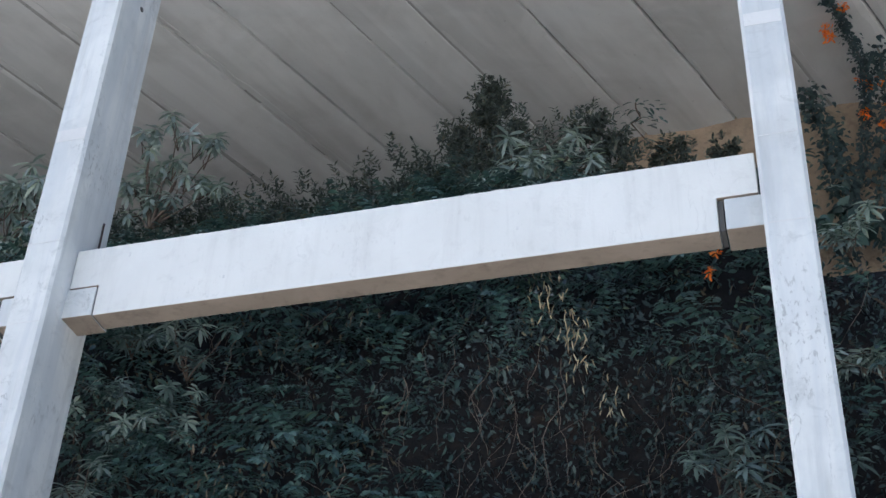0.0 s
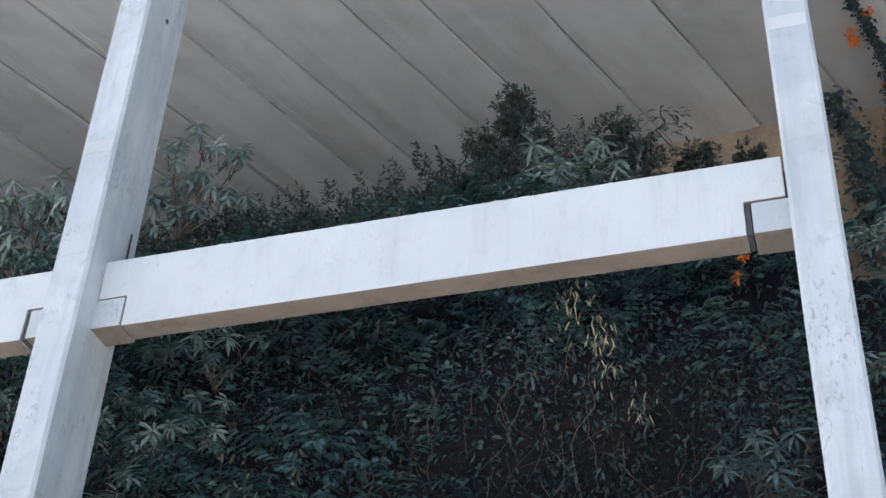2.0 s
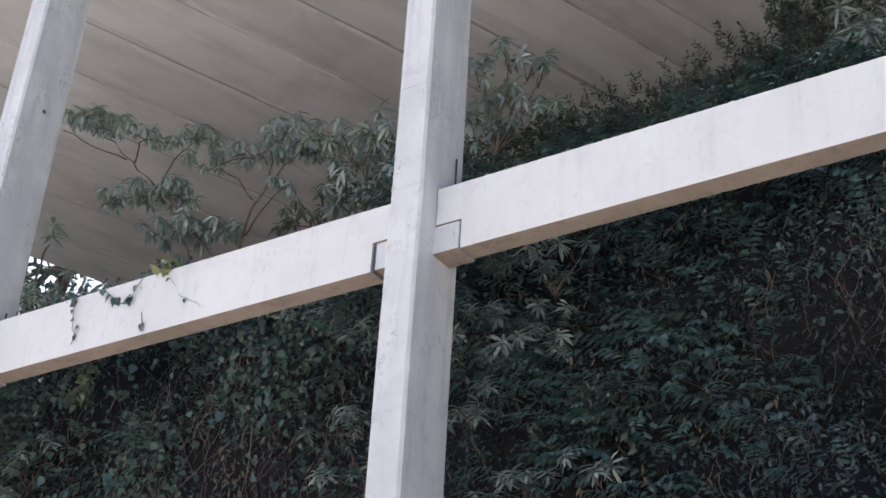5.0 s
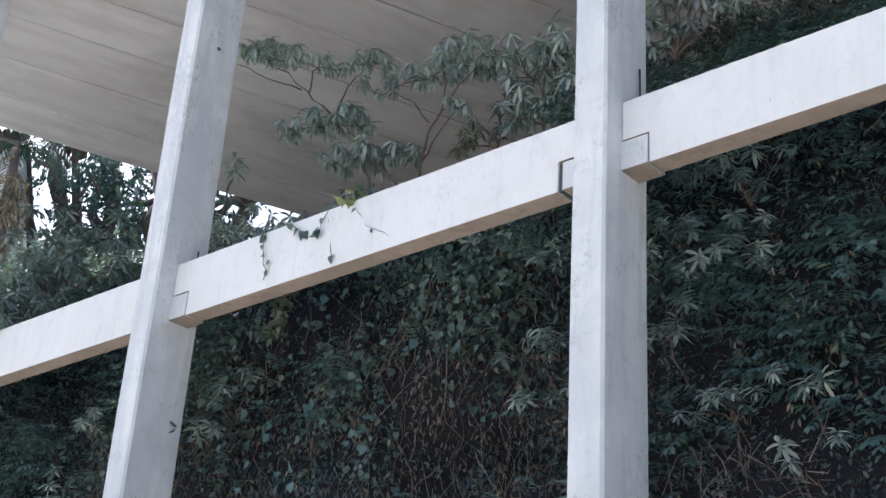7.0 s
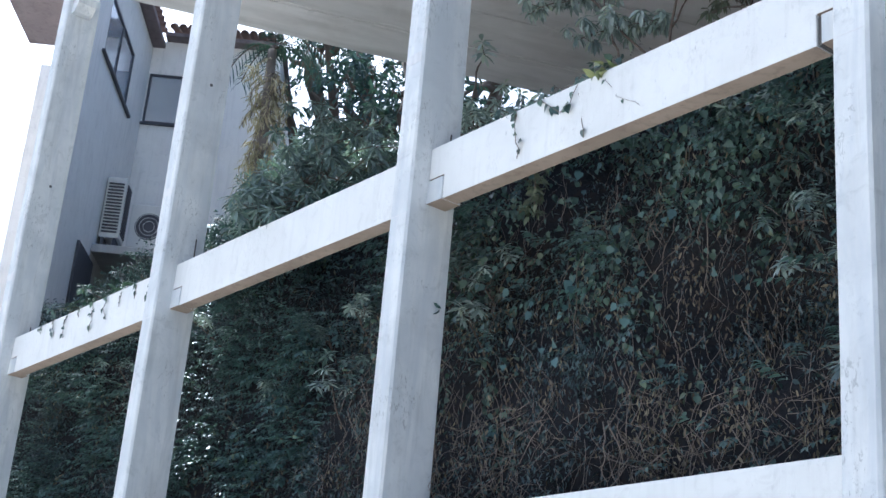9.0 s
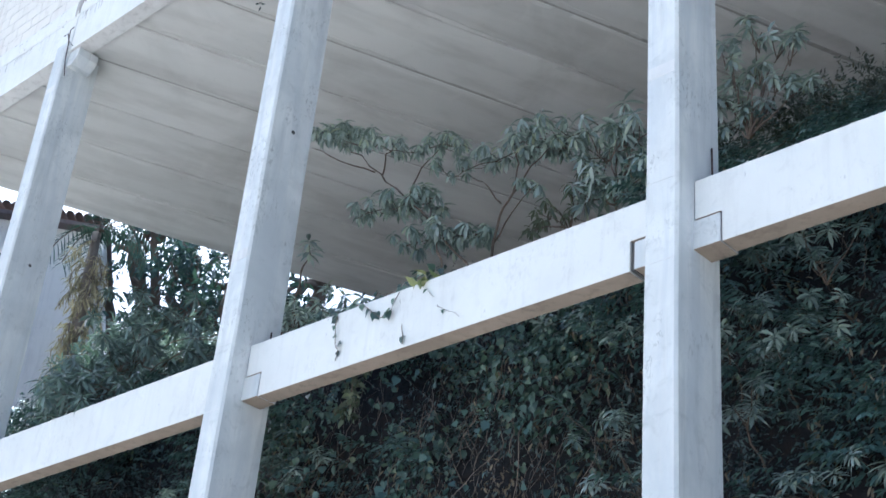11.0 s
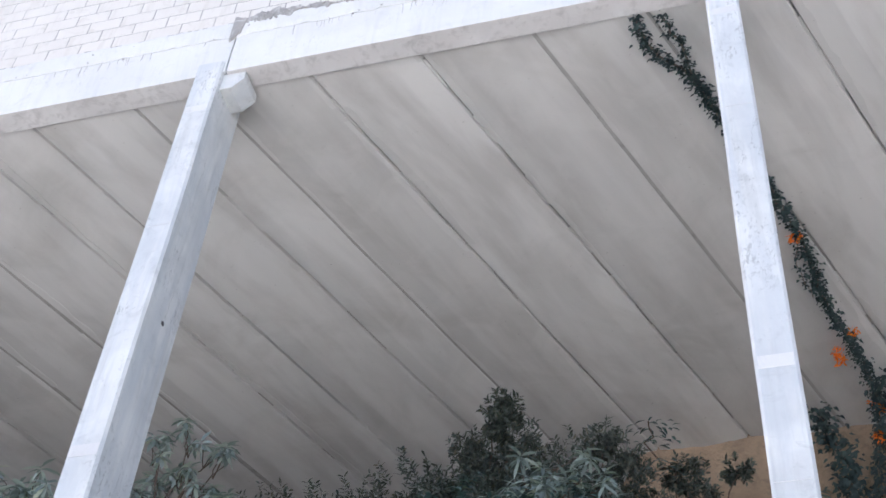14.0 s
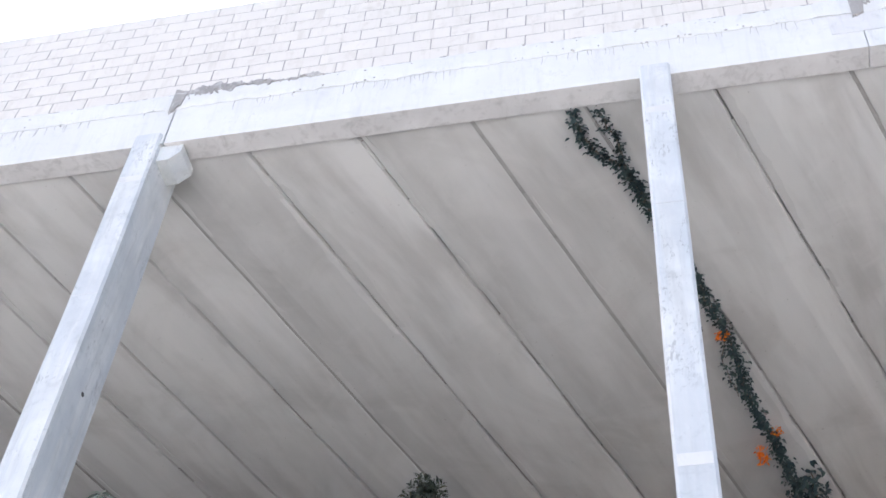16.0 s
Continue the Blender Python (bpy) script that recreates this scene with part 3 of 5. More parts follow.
for q in range(420):
    x = -20 + 29.5 * rng.random()
    if noise.noise(Vector((x * 0.8, 2.0, 3.0))) < -0.05:
        continue
    z = rng.choice((TOPB + TBH + 0.0, BASE - 0.05)) + rng.normal() * 0.03
    r = rng.uniform(0.003, 0.009)
    bmesh.ops.create_icosphere(bm, subdivisions=1, radius=r, matrix=Matrix.Translation((x, 0.014, z)) @ Matrix.Diagonal((rng.uniform(0.8, 2.5), 1, 0.9, 1)))
tagged(part("pit", bm, M_CRUMB, wall, "dark pits in the mortar and a drawn shadow line over the ledge"), kind="stuff")
# grey broken mortar over the beam joints
for jx in (XS[1] + CW + 0.03, 2.06, XS[2] + CW + 0.03, XS[3] + CW + 0.03):
    bm = bmesh.new()
    reach = 1.55 if jx > -9 else 0.7
    cols = []
    for u in np.arange(-0.06, reach, 0.022):
        s = u / reach
        mid = BASE + 0.02 - 0.05 * max(0.0, 1 - u * 4)
        half = 0.12 * (1 - s) * (0.75 + 0.5 * noise.noise(Vector((jx, u * 4, 1)))) + 0.012
        hi = mid + half + 0.08 * noise.noise(Vector((jx, u * 9, 5))) + 0.045 * noise.noise(Vector((jx, u * 31, 5)))
        lo = mid - half - (0.16 if u < 0.05 else 0.0) + 0.09 * noise.noise(Vector((jx, u * 8, 9))) + 0.045 * noise.noise(Vector((jx, u * 33, 9)))
        y = 0.010 + 0.012 * noise.noise(Vector((jx, u * 16, 4)))
        cols.append([bm.verts.new(c) for c in ((jx + u, 0.03, hi), (jx + u, y, hi - 0.01), (jx + u, y - 0.004, (hi + lo) / 2), (jx + u, y, lo + 0.01), (jx + u, 0.03, lo))])
    for c0, c1 in zip(cols, cols[1:]):
        for i in range(4):
            bm.faces.new((c0[i], c1[i], c1[i + 1], c0[i + 1]))
    for q in range(46):
        u = abs(rng.normal(0, 0.45)) * (0.4 if jx < -9 else 1)
        x, z = jx + u, BASE + 0.01 + rng.normal() * 0.05 * max(0.3, 1 - u / reach) - max(0, 0.25 - u * 1.5) * rng.random()
        bmesh.ops.create_icosphere(bm, subdivisions=1, radius=rng.uniform(0.006, 0.02), matrix=Matrix.Translation((x, 0.008, z)) @ Matrix.Rotation(rng.uniform(0, 3), 4, "Y") @ Matrix.Diagonal((1.8, 0.5, 0.8, 1)))
    part("mortar_lump", bm, M_CRUMB, wall, "crumbling grey mortar")
part("patch", box(1.78, 2.62, 0.0295, 0.04, TOPB + 0.28, TOPB + 0.6, 0.0), M_PATCH, wall, "bluish grey plaster patch over a beam joint")

# ---- plants ----
def unit(n):
    v = rng.normal(size=(n, 3))
    return v / np.linalg.norm(v, axis=1, keepdims=True)


class Leaves:
    """Collects leaves and turns them into one mesh."""

    def __init__(self):
        self.a, self.d, self.u, self.l, self.w = [], [], [], [], []

    def add(self, at, along, up, length, width):
        self.a.append(at), self.d.append(along), self.u.append(up), self.l.append(length), self.w.append(width)

    def whorl(self, at, axis, n, length, width, lift=(-0.75, 0.45)):
        """Long leaves spread round the end of a twig."""
        axis = Vector(axis).normalized()
        a = axis.orthogonal().normalized()
        b = axis.cross(a)
        turn = rng.uniform(0, 6.28)
        for i in range(n):
            w = turn + i * 2.4 + rng.uniform(-0.2, 0.2)
            h = lift[0] + (lift[1] - lift[0]) * (i / n) + rng.uniform(-0.15, 0.15)
            d = math.cos(w) * a + math.sin(w) * b + h * axis
            p = Vector(at) + axis * 0.05 * (i / n)
            s = rng.uniform(0.7, 1.15)
            self.add(np.array(p), np.array(d), np.array(axis) + rng.normal(size=3) * 0.15, length * s, width * s)

    def blob(self, at, radii, n, length, width, hang=0.3):
        """Leaves over the outside of a clump."""
        o = unit(n)
        r = rng.uniform(0.55, 1.05, (n, 1))
        p = np.array(at) + o * r * np.array(radii)
        d = unit(n) * 0.8 + o * 0.5 + np.array([0, 0, -hang])
        u = o + unit(n) * 0.4 + np.array([0, -0.2, 0.5])
        s = rng.uniform(0.65, 1.2, n)
        for i in range(n):
            self.add(p[i], d[i], u[i], length * s[i], width * s[i])

    def spray(self, at, out, n, length, width, reach, sag=0.25):
        """A leafy twig: leaves in pairs to both sides, laid in one drooping fan."""
        d = Vector(out).normalized()
        p = Vector(at)
        for i in range(n):
            d = (d + Vector((0, 0, -sag / n)) + Vector(rng.normal(size=3)) * 0.07).normalized()
            p = p + d * reach / n
            side = d.cross(Vector((0, 0, 1))).normalized()
            up = side.cross(d) + Vector(rng.normal(size=3)) * 0.22
            s = rng.uniform(0.7, 1.15) * (1.0 - 0.35 * abs(i / n - 0.45))
            for k in (-1, 1):
                self.add(np.array(p), np.array(side * k * rng.uniform(0.6, 1.0) + d * 0.7 + Vector((0, 0, -0.22))), np.array(up), length * s, width * s)
        self.add(np.array(p), np.array(d), np.array(up), length, width)

    def mesh(self, name, material, droop=0.2, fold=0.18, cut=0.42):
        return leaf_mesh(name, self.a, self.d, self.u, np.array(self.l), np.array(self.w), material, fold, droop, cut)


def bend(a, b, sag=0.12, n=5):
    """A crooked path from a to b that rises first."""
    a, b = Vector(a), Vector(b)
    ln = (b - a).length
    out = []
    for i in range(n + 1):
        s = i / n
        q = a.lerp(b, s) + Vector((0, 0, sag * ln * math.sin(math.pi * s)))
        if 0 < i < n:
            q += Vector(rng.normal(size=3)) * 0.03 * ln
        out.append(q)
    return out


def shrub(name, label, base, fork, tips, leaf=(0.19, 0.055), per=14, twigs=4, spread=0.22, material=None, axis=(0.05, -0.38, 0.95), stem=0.022, group="", category="shrub", lift=(-0.75, 0.45)):
    """A stem, limbs to each tip, and whorls of long leaves round the tips."""
    t = thing(name, label, category, group, at=base)
    o = Vector(base)
    v, f = [], []
    tube_data(v, f, [p - o for p in bend(base, fork, 0.02, 4)], [stem * (1 - 0.1 * i) for i in range(5)], 7)
    part_mesh("trunk", mesh_of("trunk", v, f, M_BARK, True), t)
    lv = Leaves()
    for tip in tips:
        v, f = [], []
        tube_data(v, f, [p - o for p in bend(fork, tip, 0.06)], [stem * 0.6 * (1 - 0.14 * i) for i in range(6)], 6)
        for q in range(twigs):
            end = Vector(tip) + Vector(rng.normal(size=3)) * spread * Vector((1.0, 0.8, 0.38)).length * 0.6
            end.z = tip[2] + rng.normal() * spread * 0.32
            if any(cx - 0.25 < end.x < cx + CW + 0.28 for cx in XS.values()):
                end.y = max(end.y, CD + 0.34)  # twigs grow behind the columns
            start = Vector(fork).lerp(Vector(tip), 0.8)
            tube_data(v, f, [p - o for p in bend(start, end, 0.03, 3)], [stem * 0.3, stem * 0.25, stem * 0.2, stem * 0.15], 5)
            ax = Vector(axis) + Vector(rng.normal(size=3)) * 0.28
            lv.whorl(end - o, ax, per, leaf[0], leaf[1], lift)
        part_mesh("branch", mesh_of("branch", v, f, M_BARK, True), t)
    part_mesh("crown", lv.mesh("crown", material or M_LEAF_GREY), t)
    return t


def bush(name, label, base, blobs, leaf=(0.07, 0.026), density=300, material=None, category="bush"):
    """A twiggy stem with clumps of small leaves, uneven in outline."""
    t = thing(name, label, category, at=base)
    o = Vector(base)
    lv = Leaves()
    for (x, y, z, r) in blobs:
        v, f = [], []
        tube_data(v, f, [p - o for p in bend(base, (x, y, z), 0.05)], [0.02, 0.017, 0.014, 0.011, 0.008, 0.005], 6)
        part_mesh("branch", mesh_of("branch", v, f, M_BARK, True), t)
        m = max(4, int(r * 22))
        for q in range(m):
            d = unit(1)[0] * rng.uniform(0.35, 1.0)
            c = np.array((x, y, z)) - np.array(base) + d * r * np.array((1, 0.8, 0.85))
            lv.blob(c, (r * 0.34, r * 0.34, r * 0.3), int(density / m) + 6, leaf[0], leaf[1], 0.15)
        # loose sprays of leaflets that break the outline
        for q in range(int(6 + r * 26)):
            d = Vector(unit(1)[0]) + Vector((0, -0.2, 0.35))
            p = Vector((x, y, z)) - o + d * r * 0.6
            for i in range(7):
                p = p + (d + Vector(rng.normal(size=3)) * 0.3).normalized() * r * 0.085
                side = Vector(rng.normal(size=3)).cross(d).normalized()
                for s in (-1, 1):
                    lv.add(np.array(p), np.array(side * s + d * 0.6), rng.normal(size=3) * 0.5 + np.array((0, -0.5, 0.7)), leaf[0] * rng.uniform(0.7, 1.3), leaf[1] * rng.uniform(0.7, 1.2))
    part_mesh("crown", lv.mesh("crown", material or M_LEAF_BUSH), t)
    return t


def bank(x, z, lift=0.0):
    """A place on the bank's face."""
    n1 = noise.noise(Vector((x * 0.5, z * 0.5, 3.0))) * 0.35 + noise.noise(Vector((x * 1.7, z * 1.7, 9.0))) * 0.14
    return (x, max(hill_y(z) + n1 + scoop(x, z) - lift, 0.5), z + 0.2 * n1)


# close cover: clumps of leaves that stand off the bank, of several kinds by patches
kinds = {"broad": Leaves(), "fine": Leaves(), "ivy": Leaves(), "dry": Leaves(), "spray": Leaves()}
for q in range(7800):
    x, z = rng.uniform(-24, 5), rng.uniform(3.4, 10.9)
    if z > np.interp(x, [-24, -17, -13, -12, -6.6, -6.2, -1.7, -1.4], [10.2, 9.9, 9.0, 8.1, 8.1, 9.0, 9.2, 8.3]) or z > hill_cap(x) - 0.1:
        continue
    foot = -11.8 < x < -5.2 and z < 5.9
    if foot and rng.random() < 0.72:
        p, r = bank(x, z, rng.uniform(0.0, 0.2)), rng.uniform(0.14, 0.3)
        kinds["dry" if rng.random() < (0.5 if x > -7.6 else 0.2) else "fine"].blob(p, (r, r * 0.5, r * 1.2), 20, 0.06, 0.02, 1.0)
        continue
    patch = noise.noise(Vector((x * 0.33, z * 0.4, 20.0))) + 0.35 * noise.noise(Vector((x * 1.3, z * 1.3, 31.0)))
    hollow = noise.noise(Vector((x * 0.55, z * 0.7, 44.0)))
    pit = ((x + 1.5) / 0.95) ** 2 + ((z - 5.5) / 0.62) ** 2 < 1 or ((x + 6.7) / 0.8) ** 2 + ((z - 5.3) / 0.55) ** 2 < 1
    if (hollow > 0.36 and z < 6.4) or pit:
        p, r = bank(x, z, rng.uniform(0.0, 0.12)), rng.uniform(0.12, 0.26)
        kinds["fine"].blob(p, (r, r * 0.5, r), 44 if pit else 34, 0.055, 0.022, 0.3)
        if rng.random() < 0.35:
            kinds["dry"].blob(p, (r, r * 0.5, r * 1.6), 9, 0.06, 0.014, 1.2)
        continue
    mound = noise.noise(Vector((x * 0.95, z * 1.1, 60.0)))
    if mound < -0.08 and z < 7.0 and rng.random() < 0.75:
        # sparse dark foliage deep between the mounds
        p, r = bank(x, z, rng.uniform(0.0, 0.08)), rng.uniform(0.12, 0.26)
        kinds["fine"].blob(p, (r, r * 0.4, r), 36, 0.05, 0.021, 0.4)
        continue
    out = rng.uniform(0.0, 0.16) + max(0.0, mound) * 1.25
    size = rng.uniform(0.65, 1.2)
    p = bank(x, z, out)
    p = (p[0], max(p[1], 1.0), p[2])
    r = rng.uniform(0.16, 0.34)
    ivy_zone = -11.5 < x < -6.2
    if ivy_zone and rng.random() < 0.75:
        kinds["ivy"].blob(p, (r, r * 0.7, r * 1.3), 17, 0.078 * size, 0.066 * size, 0.9)
        if rng.random() < 0.55:
            kinds["spray"].spray(p, (rng.normal() * 0.8, -0.7, rng.uniform(-0.3, 0.3)), 5, 0.07 * size, 0.034 * size, rng.uniform(0.2, 0.4), 0.7)
    elif patch > 0.12:
        kinds["fine"].blob(p, (r, r * 0.8, r), 40, 0.06 * size, 0.026 * size, 0.25)
        kinds["spray"].spray(p, (rng.normal() * 0.7, -0.8, rng.uniform(-0.1, 0.4)), 6, 0.075 * size, 0.032 * size, rng.uniform(0.25, 0.45))
    else:
        kinds["broad"].blob((p[0], p[1] + 0.06, p[2]), (r, r * 0.7, r), 22, 0.07 * size, 0.032 * size, 0.4)
        for i in range(2):
            kinds["spray"].spray((p[0] + rng.normal() * 0.12, p[1], p[2] + rng.normal() * 0.1), (rng.normal() * 0.8, -0.8, rng.uniform(-0.2, 0.4)), 6, 0.092 * size, 0.038 * size, rng.uniform(0.26, 0.46), 0.5)
    if rng.random() < (0.10 if not (-10 < x < -3 and z < 5.6) else 0.6):
        kinds["dry"].blob(p, (r, r * 0.8, r * 1.2), 12, 0.075, 0.022, 0.9)
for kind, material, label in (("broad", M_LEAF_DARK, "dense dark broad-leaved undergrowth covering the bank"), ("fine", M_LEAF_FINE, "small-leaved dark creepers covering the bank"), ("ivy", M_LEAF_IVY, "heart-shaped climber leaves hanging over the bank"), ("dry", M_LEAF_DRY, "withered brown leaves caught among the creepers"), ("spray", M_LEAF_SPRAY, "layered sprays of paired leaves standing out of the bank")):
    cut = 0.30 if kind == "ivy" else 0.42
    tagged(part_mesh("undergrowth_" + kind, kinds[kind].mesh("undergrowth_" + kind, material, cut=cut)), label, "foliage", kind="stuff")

# bare hanging stems
v, f = [], []
for q in range(760):
    ivy_zone = q < 480
    x = rng.uniform(-11.8, -6.0) if ivy_zone else rng.uniform(-20, 2.5)
    z = rng.uniform(3.9, 8.0)
    if q > 715:
        x, z = rng.uniform(-2.9, -0.6), rng.uniform(5.0, 6.6)
    p = Vector(bank(x, z, rng.uniform(0.12, 0.42)))
    ln = rng.uniform(0.35, 1.5)
    path = [p]
    d = Vector((rng.normal() * 0.6, rng.normal() * 0.2, -1))
    turn, rate = rng.uniform(0, 6.28), rng.normal() * 0.9
    for i in range(11):
        turn += rate + rng.normal() * 0.35
        d = (d * 0.75 + Vector((math.cos(turn) * 0.42, math.sin(turn) * 0.16, -0.3)) + Vector(rng.normal(size=3)) * 0.16).normalized()
        path.append(path[-1] + d * ln / 11)
    w = rng.uniform(0.0013, 0.0030) * (2.0 if rng.random() < 0.12 else 1)
    tube_data(v, f, path, [w * (1 - 0.04 * i) for i in range(12)], 4)
tagged(part_mesh("hanging_stems", mesh_of("hanging_stems", v, f, M_TWIG, True)), "bare brown climber stems hanging down the bank", "stems", kind="stuff")

# dry brushwood at the bank's foot
v, f = [], []
for q in range(620):
    p = Vector(bank(rng.uniform(-10.5, -3.5), rng.uniform(3.6, 4.7), rng.uniform(0.05, 0.35)))
    d = Vector(unit(1)[0]) * Vector((1, 0.4, 0.8)).length
    ln = rng.uniform(0.15, 0.7)
    path = [p, p + d * ln * 0.3 + Vector(rng.normal(size=3)) * 0.04, p + d * ln * 0.6]
    w = rng.uniform(0.0018, 0.0045)
    tube_data(v, f, path, [w, w * 0.8, w * 0.5], 4)
tagged(part_mesh("brushwood", mesh_of("brushwood", v, f, M_TWIG, True)), "dry grey brushwood lying at the foot of the bank", "brushwood", kind="stuff")

# shrubs with whorled grey-green leaves that stand out of the bank
spots = [(-4.37, 7.1), (-4.16, 6.75), (-4.77, 6.53), (-4.38, 6.42), (-4.91, 6.25), (-4.51, 6.13), (-4.03, 6.16), (-4.76, 5.7), (-4.82, 7.12), (-4.25, 5.08), (-3.67, 5.06), (-3.8, 4.55), (-6.07, 5.9), (-5.8, 5.88), (-6.3, 6.96), (-5.91, 6.64), (-5.52, 4.47), (-9.95, 6.3), (-9.65, 6.14), (-9.75, 5.84), (-5.78, 5.44), (-0.5, 5.53), (-0.36, 5.44), (-0.19, 5.46), (-0.11, 5.24), (-1.15, 5.23), (-12.43, 6.09), (-11.76, 5.64), (-11.94, 5.41), (-12.93, 6.19), (-11.66, 6.21), (-14.56, 7.04), (-13.4, 5.6), (-15.37, 6.8), (-16.2, 6.2), (-17.5, 6.6), (-5.3, 7.2), (-7.0, 7.35), (0.45, 7.05), (0.55, 6.1)]
for x, z in spots:
    o = Vector(bank(x, z, 0.5))
    o.y = max(o.y, 0.84)
    b = Vector(bank(x + rng.normal() * 0.1, z - rng.uniform(0.3, 0.6), 0.0))
    fork = tuple(b.lerp(o, 0.75) + Vector((rng.normal() * 0.03, 0, -0.04)))
    n = int(rng.integers(1, 4))
    tips = [tuple(o)] + [(o.x + rng.normal() * 0.16, o.y + rng.uniform(-0.1, 0.12), o.z + rng.normal() * 0.06) for i in range(n)]
    shrub("shrub", "grey-green shrub with whorls of long leaves growing on the bank", tuple(b), fork, tips, (rng.uniform(0.10, 0.14), rng.uniform(0.026, 0.034)), 15, 2, 0.12, axis=(0, -0.30, 0.95), material=M_LEAF_GREY if rng.random() < (0.15 if x > -1.6 else 0.7) else M_LEAF_STRAP, group="bank shrubs", stem=0.011, lift=(-0.55, 0.30))

# large heart-shaped leaves that stand out among the hanging stems
lv = Leaves()
for q in range(50):
    x, z = rng.uniform(-9.9, -6.6), rng.uniform(5.0, 7.2)
    if z < 5.6 and rng.random() < 0.6:
        continue
    for i in range(int(rng.integers(1, 4))):
        p = bank(x + rng.normal() * 0.1, z - 0.07 * i, rng.uniform(0.3, 0.5))
        s_ = rng.uniform(0.06, 0.105)
        lv.add(np.array(p), np.array((rng.normal() * 0.55, -0.3, -0.8)), np.array((rng.normal() * 0.7, -0.8, 0.6 + rng.normal() * 0.4)), s_, s_ * 0.92)
tagged(part_mesh("heart_leaves", lv.mesh("heart_leaves", M_LEAF_SPRAY, cut=0.28, fold=0.1)), "large heart-shaped climber leaves among hanging stems", "foliage", kind="stuff")

# the tall tiered shrub under the slab, between the second and third columns
def tiered(label, base, limbs, rows, leaf=(0.15, 0.044), per=13, gap=0.055, material=None):
    """A thin shrub: bare crooked limbs that carry flat rows of drooping leaf clusters."""
    t = thing("tiered_shrub", label, "shrub", "tiered shrubs", at=base)
    o = Vector(base)
    for k, limb in enumerate(limbs):
        pts = [Vector(limb[0])]
        for a, b in zip(limb, limb[1:]):
            pts += bend(a, b, 0.0, 3)[1:]
        v, f = [], []
        w = 0.017 if k == 0 else 0.011
        tube_data(v, f, [p - o for p in pts], [w * (1 - 0.6 * i / len(pts)) for i in range(len(pts))], 6)
        part_mesh("trunk" if k == 0 else "branch", mesh_of("trunk", v, f, M_BARK, True), t)
    lv = Leaves()
    for a, b in rows:
        a, b = Vector(a), Vector(b)
        m = max(3, int((b - a).length / gap))
        v, f = [], []
        tube_data(v, f, [p - o for p in bend(a, b, 0.03, 5)], [0.006, 0.006, 0.005, 0.005, 0.004, 0.003], 5)
        for i in range(m + 1):
            p = a.lerp(b, i / m) + Vector((rng.normal() * 0.04, rng.normal() * 0.14, 0.03 + abs(rng.normal()) * 0.05))
            q = a.lerp(b, min(1.0, max(0.0, i / m + rng.normal() * 0.08)))
            tube_data(v, f, [q - o, q.lerp(p, 0.5) - o + Vector((0, 0, -0.015)), p - o], [0.004, 0.003, 0.003], 4)
            s_ = rng.uniform(0.75, 1.15)
            lv.whorl(p - o, Vector((rng.normal() * 0.25, -0.25 + rng.normal() * 0.2, 1)), per, leaf[0] * s_, leaf[1] * s_, (-1.5, 0.1))
        part_mesh("branch", mesh_of("branch", v, f, M_BARK, True), t)
    part_mesh("crown", lv.mesh("crown", material or M_LEAF_GREY, 0.28), t)
    return t


tiered("thin-branched shrub with flat tiers of drooping grey-green leaves under the slab", (-8.62, 2.2, 8.35),
       [[(-8.62, 2.2, 8.35), (-8.54, 2.2, 8.74), (-8.46, 2.2, 9.24), (-8.3, 2.2, 9.44), (-8.08, 2.2, 9.69), (-7.86, 2.2, 9.82)], [(-8.46, 2.2, 9.37), (-8.7, 2.2, 9.7), (-8.91, 2.2, 9.86)], [(-8.3, 2.2, 9.44), (-8.25, 2.2, 9.8), (-8.3, 2.2, 10.05)], [(-8.54, 2.2, 8.9), (-8.3, 2.2, 9.2), (-8.05, 2.2, 9.4)]],
       [((-8.73, 2.2, 9.99), (-9.29, 2.2, 9.98)), ((-8.73, 2.2, 9.98), (-7.86, 2.2, 9.83)), ((-8.39, 2.25, 10.12), (-7.5, 2.25, 9.9)), ((-8.2, 2.3, 9.98), (-7.45, 2.3, 9.75)), ((-8.12, 2.2, 9.42), (-7.95, 2.2, 9.34))])
tiered("leaning thin-branched shrub with wide tiers of drooping grey-green leaves", (-8.8, 2.2, 8.4),
       [[(-8.8, 2.2, 8.4), (-8.88, 2.2, 8.77), (-9.38, 2.2, 9.37), (-9.68, 2.2, 9.71), (-9.98, 2.2, 10.0), (-10.43, 2.2, 10.48), (-11.04, 2.2, 11.03)], [(-10.4, 2.2, 10.46), (-10.39, 2.2, 10.75), (-10.2, 2.2, 10.76)], [(-10.55, 2.2, 10.55), (-11.2, 2.2, 10.95), (-11.83, 2.2, 11.4)], [(-9.9, 2.2, 9.95), (-9.75, 2.2, 10.3), (-9.5, 2.2, 10.45)]],
       [((-11.9, 2.2, 11.58), (-10.86, 2.2, 11.05)), ((-11.4, 2.25, 11.46), (-10.95, 2.25, 11.25)), ((-10.6, 2.2, 10.93), (-9.87, 2.2, 10.56)), ((-9.65, 2.2, 10.54), (-9.11, 2.2, 10.37)), ((-10.78, 2.2, 9.98), (-9.48, 2.2, 9.8)), ((-10.3, 2.3, 9.95), (-9.6, 2.3, 9.86))])
